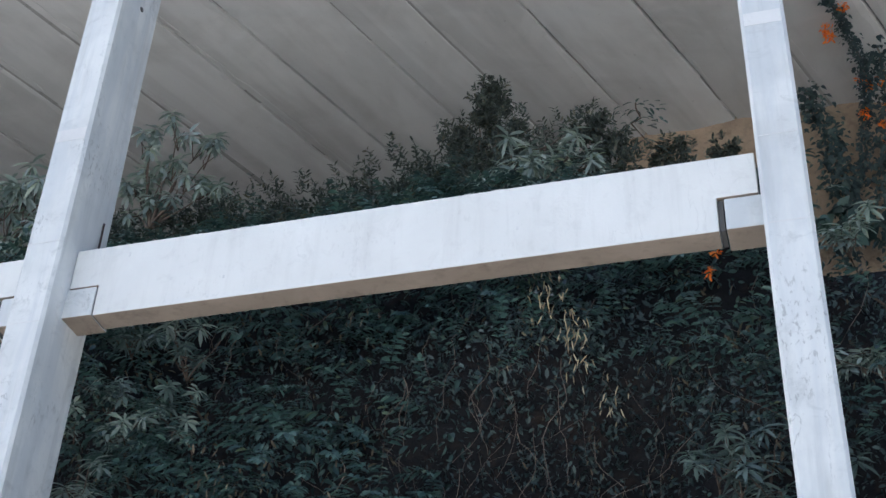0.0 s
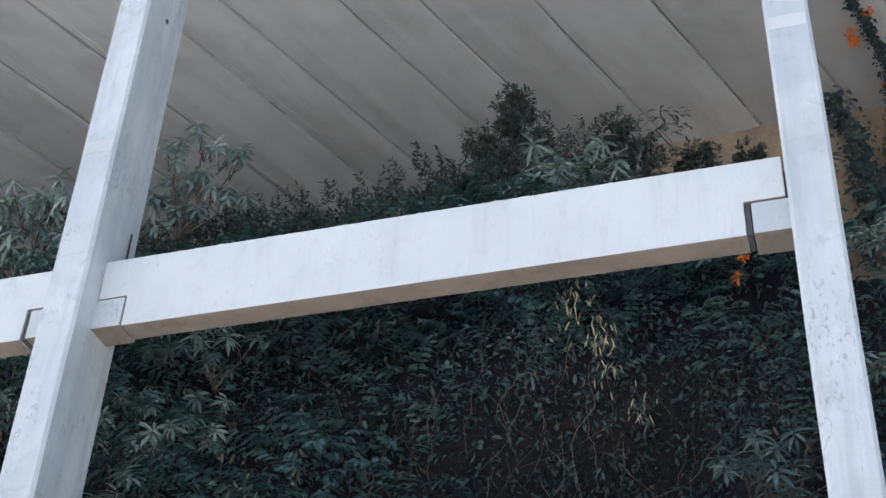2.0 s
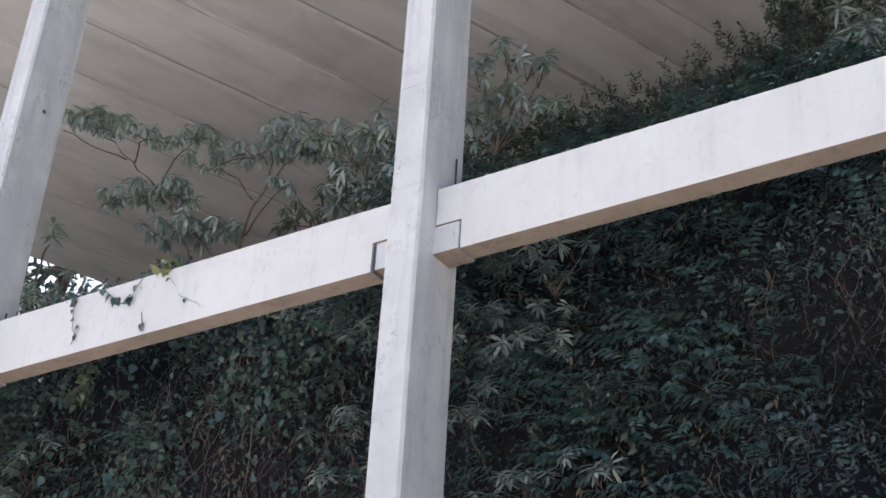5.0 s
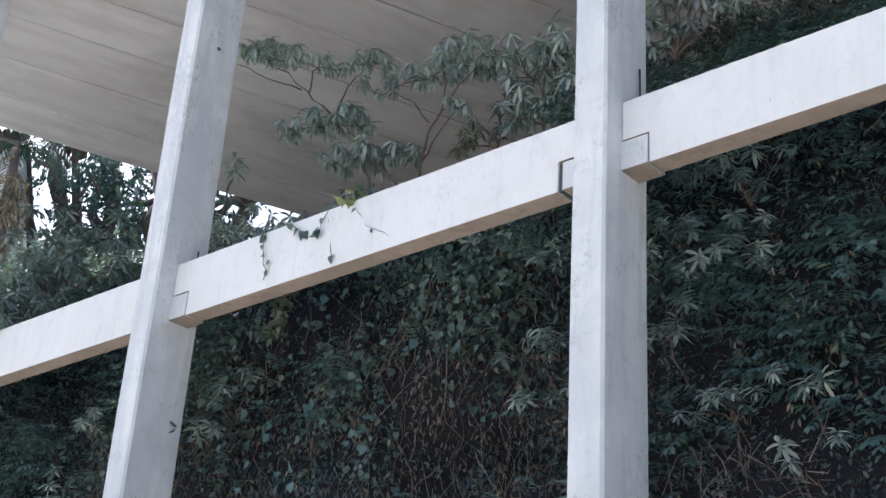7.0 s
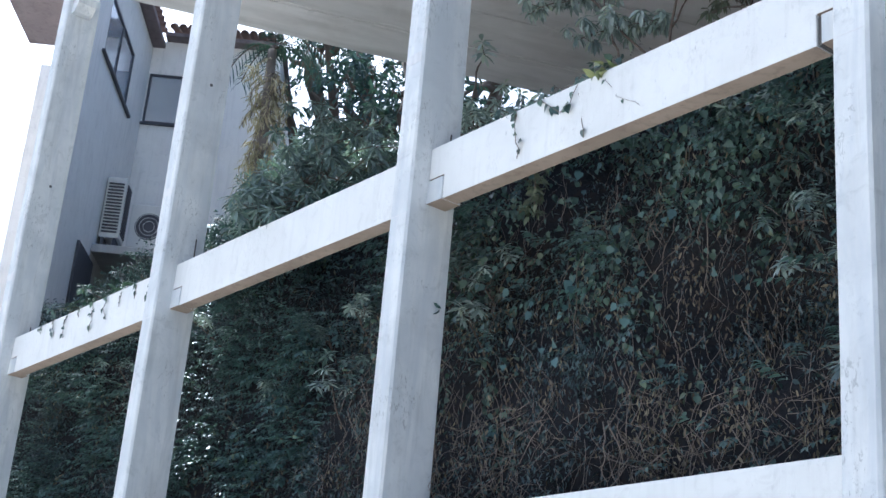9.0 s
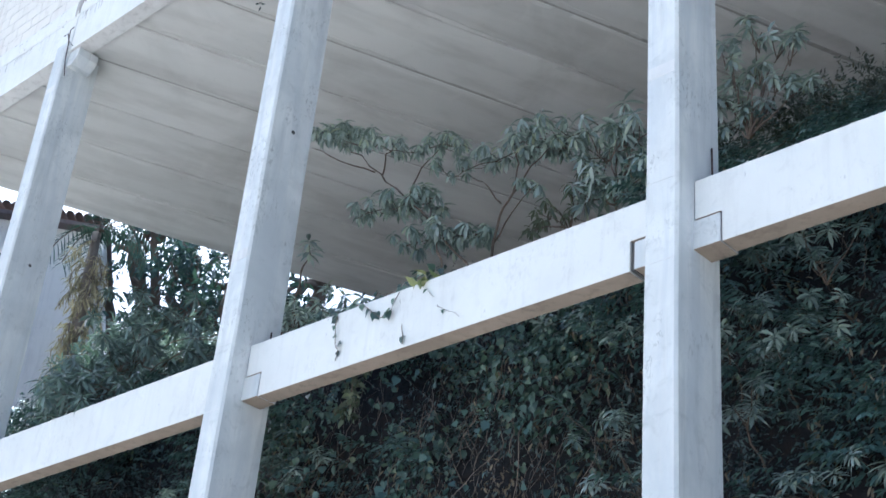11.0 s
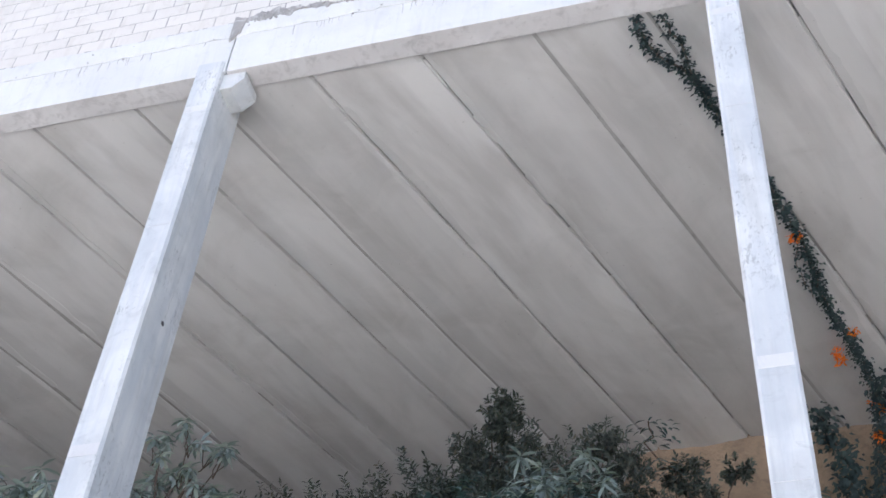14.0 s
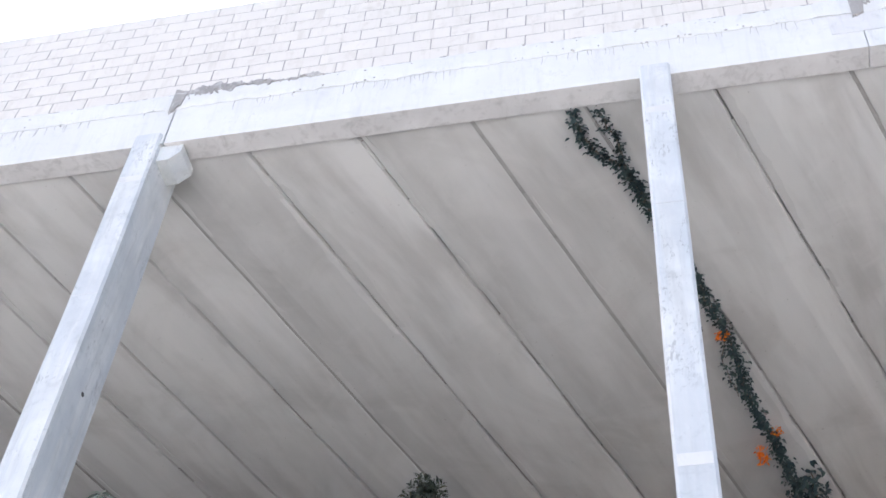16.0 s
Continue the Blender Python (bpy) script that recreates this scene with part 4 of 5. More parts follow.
tiered("low shrub with one tier of drooping grey-green leaves above the beam", (-9.2, 2.2, 8.35),
       [[(-9.2, 2.2, 8.35), (-9.25, 2.2, 8.81), (-9.38, 2.2, 9.2)], [(-9.23, 2.2, 8.7), (-9.4, 2.2, 9.28), (-9.52, 2.2, 9.68)]],
       [((-9.91, 2.2, 9.32), (-8.66, 2.2, 9.06)), ((-9.5, 2.3, 9.3), (-8.8, 2.3, 9.12))])
shrub("leafy_shrub", "dense light grey-green shrub with long pointed leaves", (-7.0, 2.25, 8.4), (-6.98, 2.25, 8.85), [(-7.05, 2.2, 9.5), (-6.8, 2.2, 9.57), (-7.13, 2.2, 9.19), (-6.8, 2.2, 9.22), (-6.88, 2.2, 8.92), (-7.34, 2.2, 9.03), (-6.68, 2.2, 9.64), (-7.3, 2.3, 9.7), (-7.0, 2.3, 9.85), (-6.6, 2.3, 9.2)], (0.2, 0.042), 14, 5, 0.2, lift=(-1.2, 0.3))
shrub("dry_shrub", "half-withered shrub with brownish drooping leaves", (-7.6, 2.3, 8.4), (-7.6, 2.3, 8.8), [(-7.56, 2.3, 9.25), (-7.91, 2.3, 9.07), (-8.09, 2.3, 8.97), (-7.4, 2.3, 9.4), (-7.7, 2.3, 9.0)], (0.15, 0.036), 9, 3, 0.14, M_LEAF_OLIVE, lift=(-1.6, 0.0))
shrub("leafy_shrub", "upright shrub with pale whorled leaves beside a column", (-5.7, 2.6, 8.4), (-5.7, 2.6, 9.3), [(-5.99, 2.6, 10.45), (-5.52, 2.6, 10.5), (-5.28, 2.6, 10.3), (-5.12, 2.6, 10.12), (-5.87, 2.6, 10.12), (-5.97, 2.6, 9.9), (-5.66, 2.6, 9.95), (-5.53, 2.6, 10.02), (-5.11, 2.6, 9.66), (-5.34, 2.6, 9.82), (-5.76, 2.6, 9.78), (-5.9, 2.6, 9.55), (-5.6, 2.55, 9.6)], (0.15, 0.046), 15, 3, 0.12, lift=(-1.1, 0.45))
shrub("sprig", "single leafy sprig rising beside a column", (-11.5, 2.1, 8.6), (-11.6, 2.15, 9.5), [(-11.5, 2.2, 9.75)], (0.2, 0.06), 12, 2, 0.12)
shrub("sprig", "pale flowering sprig behind a column", (-12.3, 2.4, 9.2), (-12.6, 2.4, 11.0), [(-12.75, 2.4, 11.75)], (0.12, 0.04), 10, 4, 0.14)
shrub("leafy_shrub", "shrub with long arching light green leaves in front of darker bushes", (-2.0, 2.9, 8.9), (-2.0, 2.95, 9.4), [(-1.95, 2.95, 10.0), (-2.3, 2.95, 9.75), (-1.7, 2.95, 9.75), (-2.45, 2.9, 9.55), (-1.55, 2.9, 9.55), (-2.1, 2.8, 9.5)], (0.19, 0.042), 15, 4, 0.17, lift=(-1.0, 0.5))

# dark small-leaved bushes along the bank's crest
bush("dark_bush", "dark small-leaved bush against the slab", (-5.1, 3.9, 9.3), [(-5.3, 4.0, 10.25, 0.42), (-4.95, 4.0, 10.3, 0.4), (-5.6, 3.8, 9.95, 0.42), (-4.6, 3.9, 10.05, 0.44), (-5.2, 3.6, 9.7, 0.5)], density=900)
bush("dark_bush", "dark small-leaved bush against the slab", (-3.7, 3.9, 9.3), [(-3.95, 4.0, 10.25, 0.36), (-3.5, 4.0, 10.36, 0.38), (-3.15, 4.0, 10.42, 0.36), (-4.25, 3.9, 10.15, 0.4), (-3.6, 3.6, 10.0, 0.5), (-3.2, 3.6, 9.9, 0.5)], density=900)
bush("dark_bush", "tall dark bush with a feathery top against the slab", (-2.8, 4.1, 9.3), [(-2.88, 4.2, 11.88, 0.12), (-2.8, 4.2, 11.6, 0.24), (-2.72, 4.2, 11.3, 0.27), (-2.6, 4.2, 10.95, 0.36), (-3.2, 4.2, 11.25, 0.16), (-3.05, 4.2, 11.0, 0.28), (-2.95, 4.0, 10.5, 0.5), (-2.3, 4.1, 10.6, 0.5), (-2.4, 3.8, 10.1, 0.5)], density=760)
bush("dark_bush", "dark small-leaved bush against the slab", (-1.75, 4.1, 9.3), [(-1.75, 4.2, 11.15, 0.22), (-1.65, 4.2, 10.85, 0.32), (-1.9, 4.1, 10.55, 0.45), (-1.4, 4.0, 10.2, 0.36)], density=700)
bush("dark_bush", "low dark bush on the bank before the soil wall", (-0.8, 4.3, 9.4), [(-0.98, 4.5, 10.85, 0.2), (-0.78, 4.5, 10.65, 0.24), (-0.45, 5.1, 11.3, 0.14)], density=360)
bush("dark_bush", "low dark bush behind the middle beam", (-6.2, 3.2, 9.0), [(-6.2, 3.3, 9.75, 0.4), (-5.6, 3.3, 9.8, 0.42), (-6.6, 3.2, 9.5, 0.35)], density=800)

# a climbing sprig with paired leaves
lv = Leaves()
path = bend((-0.85, 4.4, 9.6), (-1.3, 4.5, 11.65), 0.02, 16)
v, f = [], []
tube_data(v, f, [p - path[0] for p in path], [0.008] * 17, 5)
sprig = thing("climbing_sprig", "climber sprig with paired leaflets rising before the slab", "climber", at=tuple(path[0]))
part_mesh("stem", mesh_of("stem", v, f, M_BARK), sprig)
for p in path[4:]:
    for s in (-1, 1):
        for j in range(6):
            reach = 0.045 * j
            lv.add(np.array(p - path[0]) + np.array((s * reach, 0, 0.02 - reach * 0.4)) + rng.normal(size=3) * 0.02, np.array((s * 0.8, -0.2, -0.4)) + rng.normal(size=3) * 0.3, np.array((0, -0.6, 0.6)), rng.uniform(0.07, 0.12), 0.045)
part_mesh("foliage", lv.mesh("foliage", M_LEAF_DARK), sprig)

# ---- plants by the beams ----
M_LEAF_STRAW = foliage("dead_palm_leaf", [(0, (0.286, 0.221, 0.143)), (0.5, (0.416, 0.338, 0.221)), (1, (0.585, 0.494, 0.351))], 0.8)
LEDGE = SEAT + BH
shrub("strappy_shrub", "bushy shrub with long drooping grey-green leaves spilling over the beam", (-14.3, 1.3, 7.2), (-14.3, 1.3, 7.9), [(-14.0, 1.3, 8.5), (-14.1, 1.5, 8.75), (-13.8, 1.6, 8.8), (-13.5, 1.6, 8.7), (-12.98, 1.6, 8.55), (-14.0, 0.9, 8.0), (-13.4, 1.0, 8.0), (-13.9, 0.9, 8.1), (-13.2, 0.55, 7.65), (-13.35, 0.5, 7.5), (-13.1, 0.35, 7.45), (-13.5, 0.6, 7.7), (-12.8, 0.75, 7.8)], (0.19, 0.042), 16, 7, 0.32, M_LEAF_STRAP, lift=(-1.0, 0.4))
shrub("strappy_shrub", "bushy shrub with long drooping grey-green leaves behind the beam", (-15.3, 2.2, 8.4), (-15.3, 2.2, 9.0), [(-15.6, 2.5, 10.3), (-15.2, 2.4, 9.9), (-14.8, 2.4, 9.8), (-14.14, 2.5, 9.8), (-15.3, 2.2, 9.4), (-15.0, 2.1, 9.2), (-13.6, 2.4, 9.4)], (0.19, 0.042), 16, 7, 0.34, M_LEAF_STRAP, lift=(-1.0, 0.4))
shrub("leafy_shrub", "low grey-green shrub crowding the beam's top", (-10.4, 1.3, 7.3), (-10.4, 1.35, 7.9), [(-10.68, 1.4, 8.32), (-10.12, 1.4, 8.28), (-10.4, 1.3, 8.1), (-9.7, 1.3, 8.02), (-11.0, 1.4, 8.25), (-9.4, 1.2, 7.86), (-9.95, 1.2, 7.95)], (0.11, 0.036), 13, 9, 0.22, lift=(-0.9, 0.4))
shrub("leafy_shrub", "leaves creeping over the beam near its far end", (-17.4, 0.9, 7.0), (-17.4, 0.8, 7.3), [(-17.5, 0.5, 7.45), (-17.9, 0.55, 7.5), (-17.1, 0.6, 7.45), (-18.4, 0.6, 7.5)], (0.16, 0.05), 12, 5, 0.2, M_LEAF_IVY)


def runner(name, label, path, step=0.09, leaf=(0.085, 0.08), material=None, width=0.004, flowers=(), loose=0.01, group=""):
    """A climber's stem along a path, with leaves to its sides."""
    pts = [Vector(p) for p in path]
    t = thing(name, label, "climber", group, at=tuple(pts[0]))
    dense = []
    for a, b in zip(pts, pts[1:]):
        m = max(2, int((b - a).length / 0.07))
        for i in range(m):
            dense.append(a.lerp(b, i / m) + Vector(rng.normal(size=3)) * 0.012)
    dense.append(pts[-1])
    v, f = [], []
    tube_data(v, f, [p - pts[0] for p in dense], [width] * len(dense), 5)
    part_mesh("stem", mesh_of("stem", v, f, M_TWIG, True), t)
    lv = Leaves()
    gone = 0.0
    for a, b in zip(dense, dense[1:]):
        gone += (b - a).length
        while gone > step:
            gone -= step
            d = np.array((rng.normal() * 0.7, -0.2, -0.7 + rng.normal() * 0.3))
            s = rng.uniform(0.55, 1.2)
            lv.add(np.array(a - pts[0]) + rng.normal(size=3) * loose, d, np.array((0, -1.0, 0.25)) + rng.normal(size=3) * 0.25, leaf[0] * s, leaf[1] * s)
    part_mesh("foliage", lv.mesh("foliage", material or M_LEAF_IVY, cut=0.3), t)
    for p in flowers:
        fl = Leaves()
        fl.blob(Vector(p) - pts[0], (0.05, 0.05, 0.045), 34, 0.06, 0.024, 0.1)
        part_mesh("flower_cluster", fl.mesh("flower_cluster", M_FLOWER, 0.1), t, "bright orange flower cluster")
    return t


FACE = REC - 0.012
runner("ivy_strand", "ivy strand with heart-shaped leaves hanging over the white beam", [(-9.3, 0.35, LEDGE + 0.06), (-8.9, 0.3, LEDGE + 0.05), (-8.55, 0.24, LEDGE + 0.03), (-8.47, FACE, LEDGE - 0.05), (-8.44, FACE, SEAT + 0.35), (-8.41, FACE, SEAT + 0.08)], 0.085, (0.088, 0.078), group="ivy strands")
runner("ivy_strand", "ivy strand with heart-shaped leaves looping down the white beam", [(-8.5, 0.3, LEDGE + 0.08), (-8.2, 0.26, LEDGE + 0.04), (-8.1, FACE, LEDGE - 0.04), (-7.9, FACE, LEDGE - 0.22), (-7.75, FACE, LEDGE - 0.16), (-7.68, FACE, LEDGE - 0.02)], 0.075, (0.085, 0.075), group="ivy strands")
runner("ivy_strand", "ivy strand with a few leaves trailing down the white beam", [(-8.0, 0.34, LEDGE + 0.1), (-7.75, 0.26, LEDGE + 0.05), (-7.68, FACE, LEDGE - 0.1), (-7.62, FACE, SEAT + 0.2), (-7.58, FACE, SEAT + 0.02)], 0.12, (0.075, 0.065), group="ivy strands")
runner("ivy_strand", "thin trailing tendril with a yellow-green leaf tuft at the beam's edge", [(-7.45, 0.28, LEDGE + 0.06), (-7.38, 0.22, LEDGE + 0.03), (-7.33, FACE, LEDGE - 0.12), (-7.2, FACE, SEAT + 0.25), (-6.95, FACE, SEAT + 0.1)], 0.3, (0.05, 0.04), width=0.002, group="ivy strands")
lv = Leaves()
lv.blob((0, 0, 0), (0.09, 0.06, 0.06), 12, 0.12, 0.09, 0.3)
tuft = thing("leaf_tuft", "yellow-green leaf tuft on the beam's top edge", "leaves", at=(-7.42, 0.24, LEDGE + 0.04))
part_mesh("foliage", lv.mesh("foliage", M_LEAF_BRIGHT, cut=0.3), tuft)
for q in range(14):
    x = -9.5 + q * 0.15
    runner("ivy_strand", "curling ivy runner along the beam's top", [(x, 0.4, LEDGE), (x + 0.1, 0.42, LEDGE + 0.16 + 0.1 * rng.random()), (x + 0.25, 0.4, LEDGE + 0.1), (x + 0.42, 0.36, LEDGE + 0.03)], 0.035, (0.09, 0.07), group="ivy strands")
for q in range(9):
    x = -18.9 + q * 0.42
    runner("ivy_strand", "ivy runner hanging over the beam's edge", [(x, 0.45, LEDGE), (x + 0.1, 0.3, LEDGE + 0.08), (x + 0.2, FACE, LEDGE - 0.02), (x + 0.22, FACE, LEDGE - rng.uniform(0.1, 0.4))], 0.07, (0.09, 0.07), group="ivy strands")
lv = Leaves()
for z in np.linspace(0, 0.45, 7):
    lv.blob((rng.normal() * 0.03, 0, -z), (0.09, 0.06, 0.06), 12, 0.1, 0.05, 0.7)
hang = thing("hanging_leaves", "olive hanging leaf bunch under the beam", "leaves", at=(-8.8, 0.75, 6.95))
v, f = [], []
tube_data(v, f, [(0, 0.5, 0.35), (0, 0.2, 0.15), (0, 0, 0), (0.02, 0, -0.45)], [0.006] * 4, 5)
part_mesh("stem", mesh_of("stem", v, f, M_TWIG), hang)
part_mesh("foliage", lv.mesh("foliage", M_LEAF_OLIVE, cut=0.3), hang)
lv = Leaves()
lv.blob((0, 0, 0), (0.06, 0.03, 0.03), 4, 0.09, 0.05, 0.2)
tuft = thing("leaf_tuft", "small leaf tuft rooted on the column's side", "leaves", at=(-9.975 + CW + 0.03, 0.42, SEAT - 0.98))
part_mesh("foliage", lv.mesh("foliage", M_LEAF_DARK), tuft)

# a withered creeper on the slab behind the third column
lv = Leaves()
v, f = [], []
for q in range(9):
    p = Vector((rng.uniform(-0.35, 0.3), rng.uniform(-0.15, 0.15), -0.02))
    e = p + Vector((rng.uniform(-0.18, 0.18), rng.uniform(-0.1, 0.1), -rng.uniform(0.01, 0.06)))
    tube_data(v, f, bend(p, e, -0.05, 3), [0.005, 0.004, 0.004, 0.003], 4)
    lv.blob(e, (0.05, 0.04, 0.02), 4, 0.06, 0.03, 0.3)
dead = thing("withered_creeper", "small withered creeper clinging under the slab", "climber", at=(-11.6, 0.86, CEIL - 0.012))
part_mesh("stem", mesh_of("stem", v, f, M_BARK), dead)
part_mesh("foliage", lv.mesh("foliage", M_LEAF_FINE), dead)

# bent reinforcing bars left at a column's head
bars = thing("bent_bars", "rusty bent steel bars sticking out at a column's head", "steel bars", at=(-14.66, 0.0, TOPB))
for path in ([(0.03, 0.03, -0.45), (0.02, -0.012, -0.2), (0.03, -0.03, 0.05), (0.01, -0.06, 0.22), (-0.06, -0.07, 0.2), (-0.12, -0.05, 0.24)], [(0.04, 0.033, 0.05), (0.03, -0.04, 0.1), (0.05, -0.06, 0.26), (0.09, -0.04, 0.3)]):
    v, f = [], []
    tube_data(v, f, path, [0.007] * len(path), 6)
    part_mesh("bar", mesh_of("bar", v, f, M_IRON, True), bars)

# flame vine along a slab joint and down the soil wall
UNDER = CEIL - 0.05
runner("flame_vine", "climber with orange flowers creeping along a slab joint", [(-0.68, 0.32, UNDER), (-0.62, 0.55, UNDER), (-0.53, 0.78, UNDER), (-0.40, 0.9, UNDER), (-0.28, 1.02, UNDER), (-0.1, 1.52, UNDER), (0.29, 2.54, UNDER), (0.57, 3.4, UNDER - 0.02), (0.68, 4.2, UNDER - 0.05), (0.92, 4.85, UNDER - 0.08), (1.16, 5.75, UNDER - 0.1), (1.12, 6.4, UNDER - 0.4), (1.0, 6.42, 11.9), (0.86, 6.4, 11.5), (0.7, 6.35, 11.0)], 0.0024, (0.055, 0.032), M_LEAF_FINE, 0.012, loose=0.034, flowers=[(0.5, 3.3, UNDER - 0.06), (0.79, 5.1, UNDER - 0.1), (0.8, 5.22, UNDER - 0.13), (0.98, 4.8, UNDER - 0.1), (1.13, 6.0, UNDER - 0.15), (1.2, 6.1, UNDER - 0.15), (1.12, 6.25, 12.5), (1.3, 6.3, 12.35)])
runner("flame_vine", "second strand of the flowering climber under the slab", [(-0.41, 0.36, UNDER), (-0.36, 0.55, UNDER), (-0.3, 0.72, UNDER), (-0.26, 0.95, UNDER), (-0.1, 1.5, UNDER)], 0.0035, (0.05, 0.03), M_LEAF_FINE, 0.01, loose=0.022)
runner("flame_vine", "loose tendrils of the flowering climber under the slab", [(0.5, 3.3, UNDER), (0.48, 3.7, UNDER - 0.05), (0.53, 3.95, UNDER - 0.12), (0.6, 4.1, UNDER - 0.2)], 0.012, (0.05, 0.03), M_LEAF_FINE, 0.005, loose=0.02)
runner("flame_vine", "flowering climber hanging before the soil wall", [(1.35, 5.6, UNDER - 0.06), (1.38, 6.2, 12.7), (1.34, 6.35, 12.2), (1.2, 6.4, 11.8), (1.25, 6.4, 11.2), (1.1, 6.3, 10.7)], 0.004, (0.1, 0.05), M_LEAF_FINE, 0.009, loose=0.10, flowers=[(1.35, 6.0, 12.75), (1.4, 6.25, 12.55), (1.33, 6.3, 12.1)])
runner("flame_vine", "bare climber stems hanging before the soil wall", [(0.5, 6.1, UNDER - 0.06), (0.56, 6.35, 12.75), (0.72, 6.4, 12.3), (0.7, 6.42, 11.8), (0.8, 6.4, 11.3), (0.62, 6.3, 10.6)], 0.003, (0.09, 0.05), M_LEAF_FINE, 0.009, loose=0.08)
lv = Leaves()
lv.blob((0, 0, 0), (0.35, 0.15, 0.25), 40, 0.2, 0.15, 0.4)
big = thing("broad_leaf_climber", "climber with large round leaves before the soil wall", "climber", at=(0.75, 6.1, 10.9))
part_mesh("foliage", lv.mesh("foliage", M_LEAF_DARK, cut=0.3), big)
for x, z in ((-0.36, 7.1), (-0.42, 6.92)):
    fl = Leaves()
    fl.blob((0, 0, 0), (0.03, 0.025, 0.03), 16, 0.042, 0.018, 0.1)
    p = bank(x, z, 0.42)
    t = thing("orange_flower", "orange flower cluster among the bank's leaves", "flower", "bank flowers", at=p)
    part_mesh("blossom", fl.mesh("blossom", M_FLOWER, 0.1), t)

# withered leaf bunches and long dry blades on the bank
for x, z, n in ((-1.4, 6.78, 22), (-1.32, 6.55, 28), (-1.25, 6.38, 18), (-1.08, 6.12, 14), (-1.5, 6.9, 8), (-5.6, 4.2, 30), (-6.1, 4.3, 30), (-7.2, 4.6, 18), (-2.9, 7.0, 12), (-3.6, 5.6, 10)):
    lv = Leaves()
    for i in range(n):
        lv.add(rng.normal(size=3) * np.array((0.07, 0.04, 0.10)), np.array((rng.normal() * 0.3, -0.2, -0.95 + rng.normal() * 0.2)), np.array((0, -1, 0.2)) + rng.normal(size=3) * 0.3, rng.uniform(0.035, 0.09), 0.010)
    t = thing("withered_leaves", "withered straw-coloured leaf bunch hanging on the bank", "leaves", "withered bunches", at=bank(x, z - 0.08, 0.68 if x > -1.6 else 0.5))
    part_mesh("foliage", lv.mesh("foliage", M_LEAF_STRAW if x > -1.6 else M_LEAF_DRY, 0.3), t)


# ---- beyond the slab's end: palm, trees ----
def tree(name, label, base, top, lean, crown, leaf=(0.22, 0.085), count=110, width=0.28):
    t = thing(name, label, "tree", at=base)
    o = Vector(base)
    v, f = [], []
    path = bend((0, 0, 0), Vector(top) - o, 0.0, 7)
    tube_data(v, f, path, [width * (1 - 0.09 * i) for i in range(8)], 9)
    part_mesh("trunk", mesh_of("trunk", v, f, M_BARK, True), t)
    lv = Leaves()
    for i, (x, y, z, r) in enumerate(crown[:3]):
        v, f = [], []
        tube_data(v, f, bend(path[1], Vector((x, y, z)) - o, 0.0, 6), [width * (0.8 - 0.09 * k) for k in range(7)], 8)
        part_mesh("trunk", mesh_of("trunk", v, f, M_BARK, True), t)
    for (x, y, z, r) in crown:
        v, f = [], []
        c = Vector((x, y, z)) - o
        start = path[4] if rng.random() < 0.5 else path[6]
        tube_data(v, f, bend(start, c, 0.05), [width * 0.4 * (1 - 0.15 * i) for i in range(6)], 6)
        part_mesh("limb", mesh_of("limb", v, f, M_BARK, True), t)
        for q in range(7):
            lv.blob(c + Vector(unit(1)[0]) * r * 0.8, (r * 0.3, r * 0.3, r * 0.27), count // 7, leaf[0], leaf[1], 0.4)
    part_mesh("crown", lv.mesh("crown", M_LEAF_DARK), t)
    return t


def crown_of(cx, cy, cz, sx, sy, sz, n, r):
    return [(cx + rng.uniform(-sx, sx), cy + rng.uniform(-sy, sy), cz + rng.uniform(-sz, sz), r * rng.uniform(0.7, 1.3)) for i in range(n)]


tree("tree", "dark tree with several leaning trunks against the bright sky", (-24.6, 9.5, 11.0), (-25.2, 9.5, 17.5), 0, crown_of(-25.5, 9.2, 16.9, 2.4, 1.5, 1.9, 12, 0.72))
tree("tree", "dark tree with several leaning trunks against the bright sky", (-22.6, 9.3, 11.0), (-23.6, 9.4, 17.0), 0, crown_of(-23.4, 9.2, 16.2, 1.8, 1.3, 1.9, 9, 0.62))
tree("tree", "dark slender tree behind the palm against the bright sky", (-26.6, 9.4, 11.0), (-27.4, 9.4, 19.0), 0, crown_of(-27.6, 9.3, 18.5, 1.5, 1.0, 0.9, 7, 0.6))
tree("tree", "dark tree with a bare lower trunk against the bright sky", (-21.2, 9.6, 11.0), (-21.0, 9.8, 16.2), 0, crown_of(-20.9, 9.6, 15.2, 1.8, 1.2, 1.7, 8, 0.6))
bush("dark_bush", "dark bush below the trees", (-22.0, 7.0, 11.0), [(-22.0, 7.0, 13.1, 0.6), (-21.4, 7.0, 12.6, 0.7), (-20.4, 7.2, 12.3, 0.7), (-21.8, 6.6, 12.0, 0.8), (-19.6, 7.2, 12.0, 0.7), (-20.9, 6.8, 11.8, 0.8)], leaf=(0.17, 0.06), density=420, material=M_LEAF_DARK)
bush("dark_bush", "grey-green bush below the trees", (-18.8, 5.0, 10.2), [(-19.0, 5.0, 11.3, 0.6), (-18.2, 5.2, 11.2, 0.6), (-19.8, 4.8, 11.4, 0.6), (-17.4, 5.0, 10.9, 0.55), (-20.6, 4.8, 11.2, 0.6)], leaf=(0.17, 0.045), density=420, material=M_LEAF_STRAP)

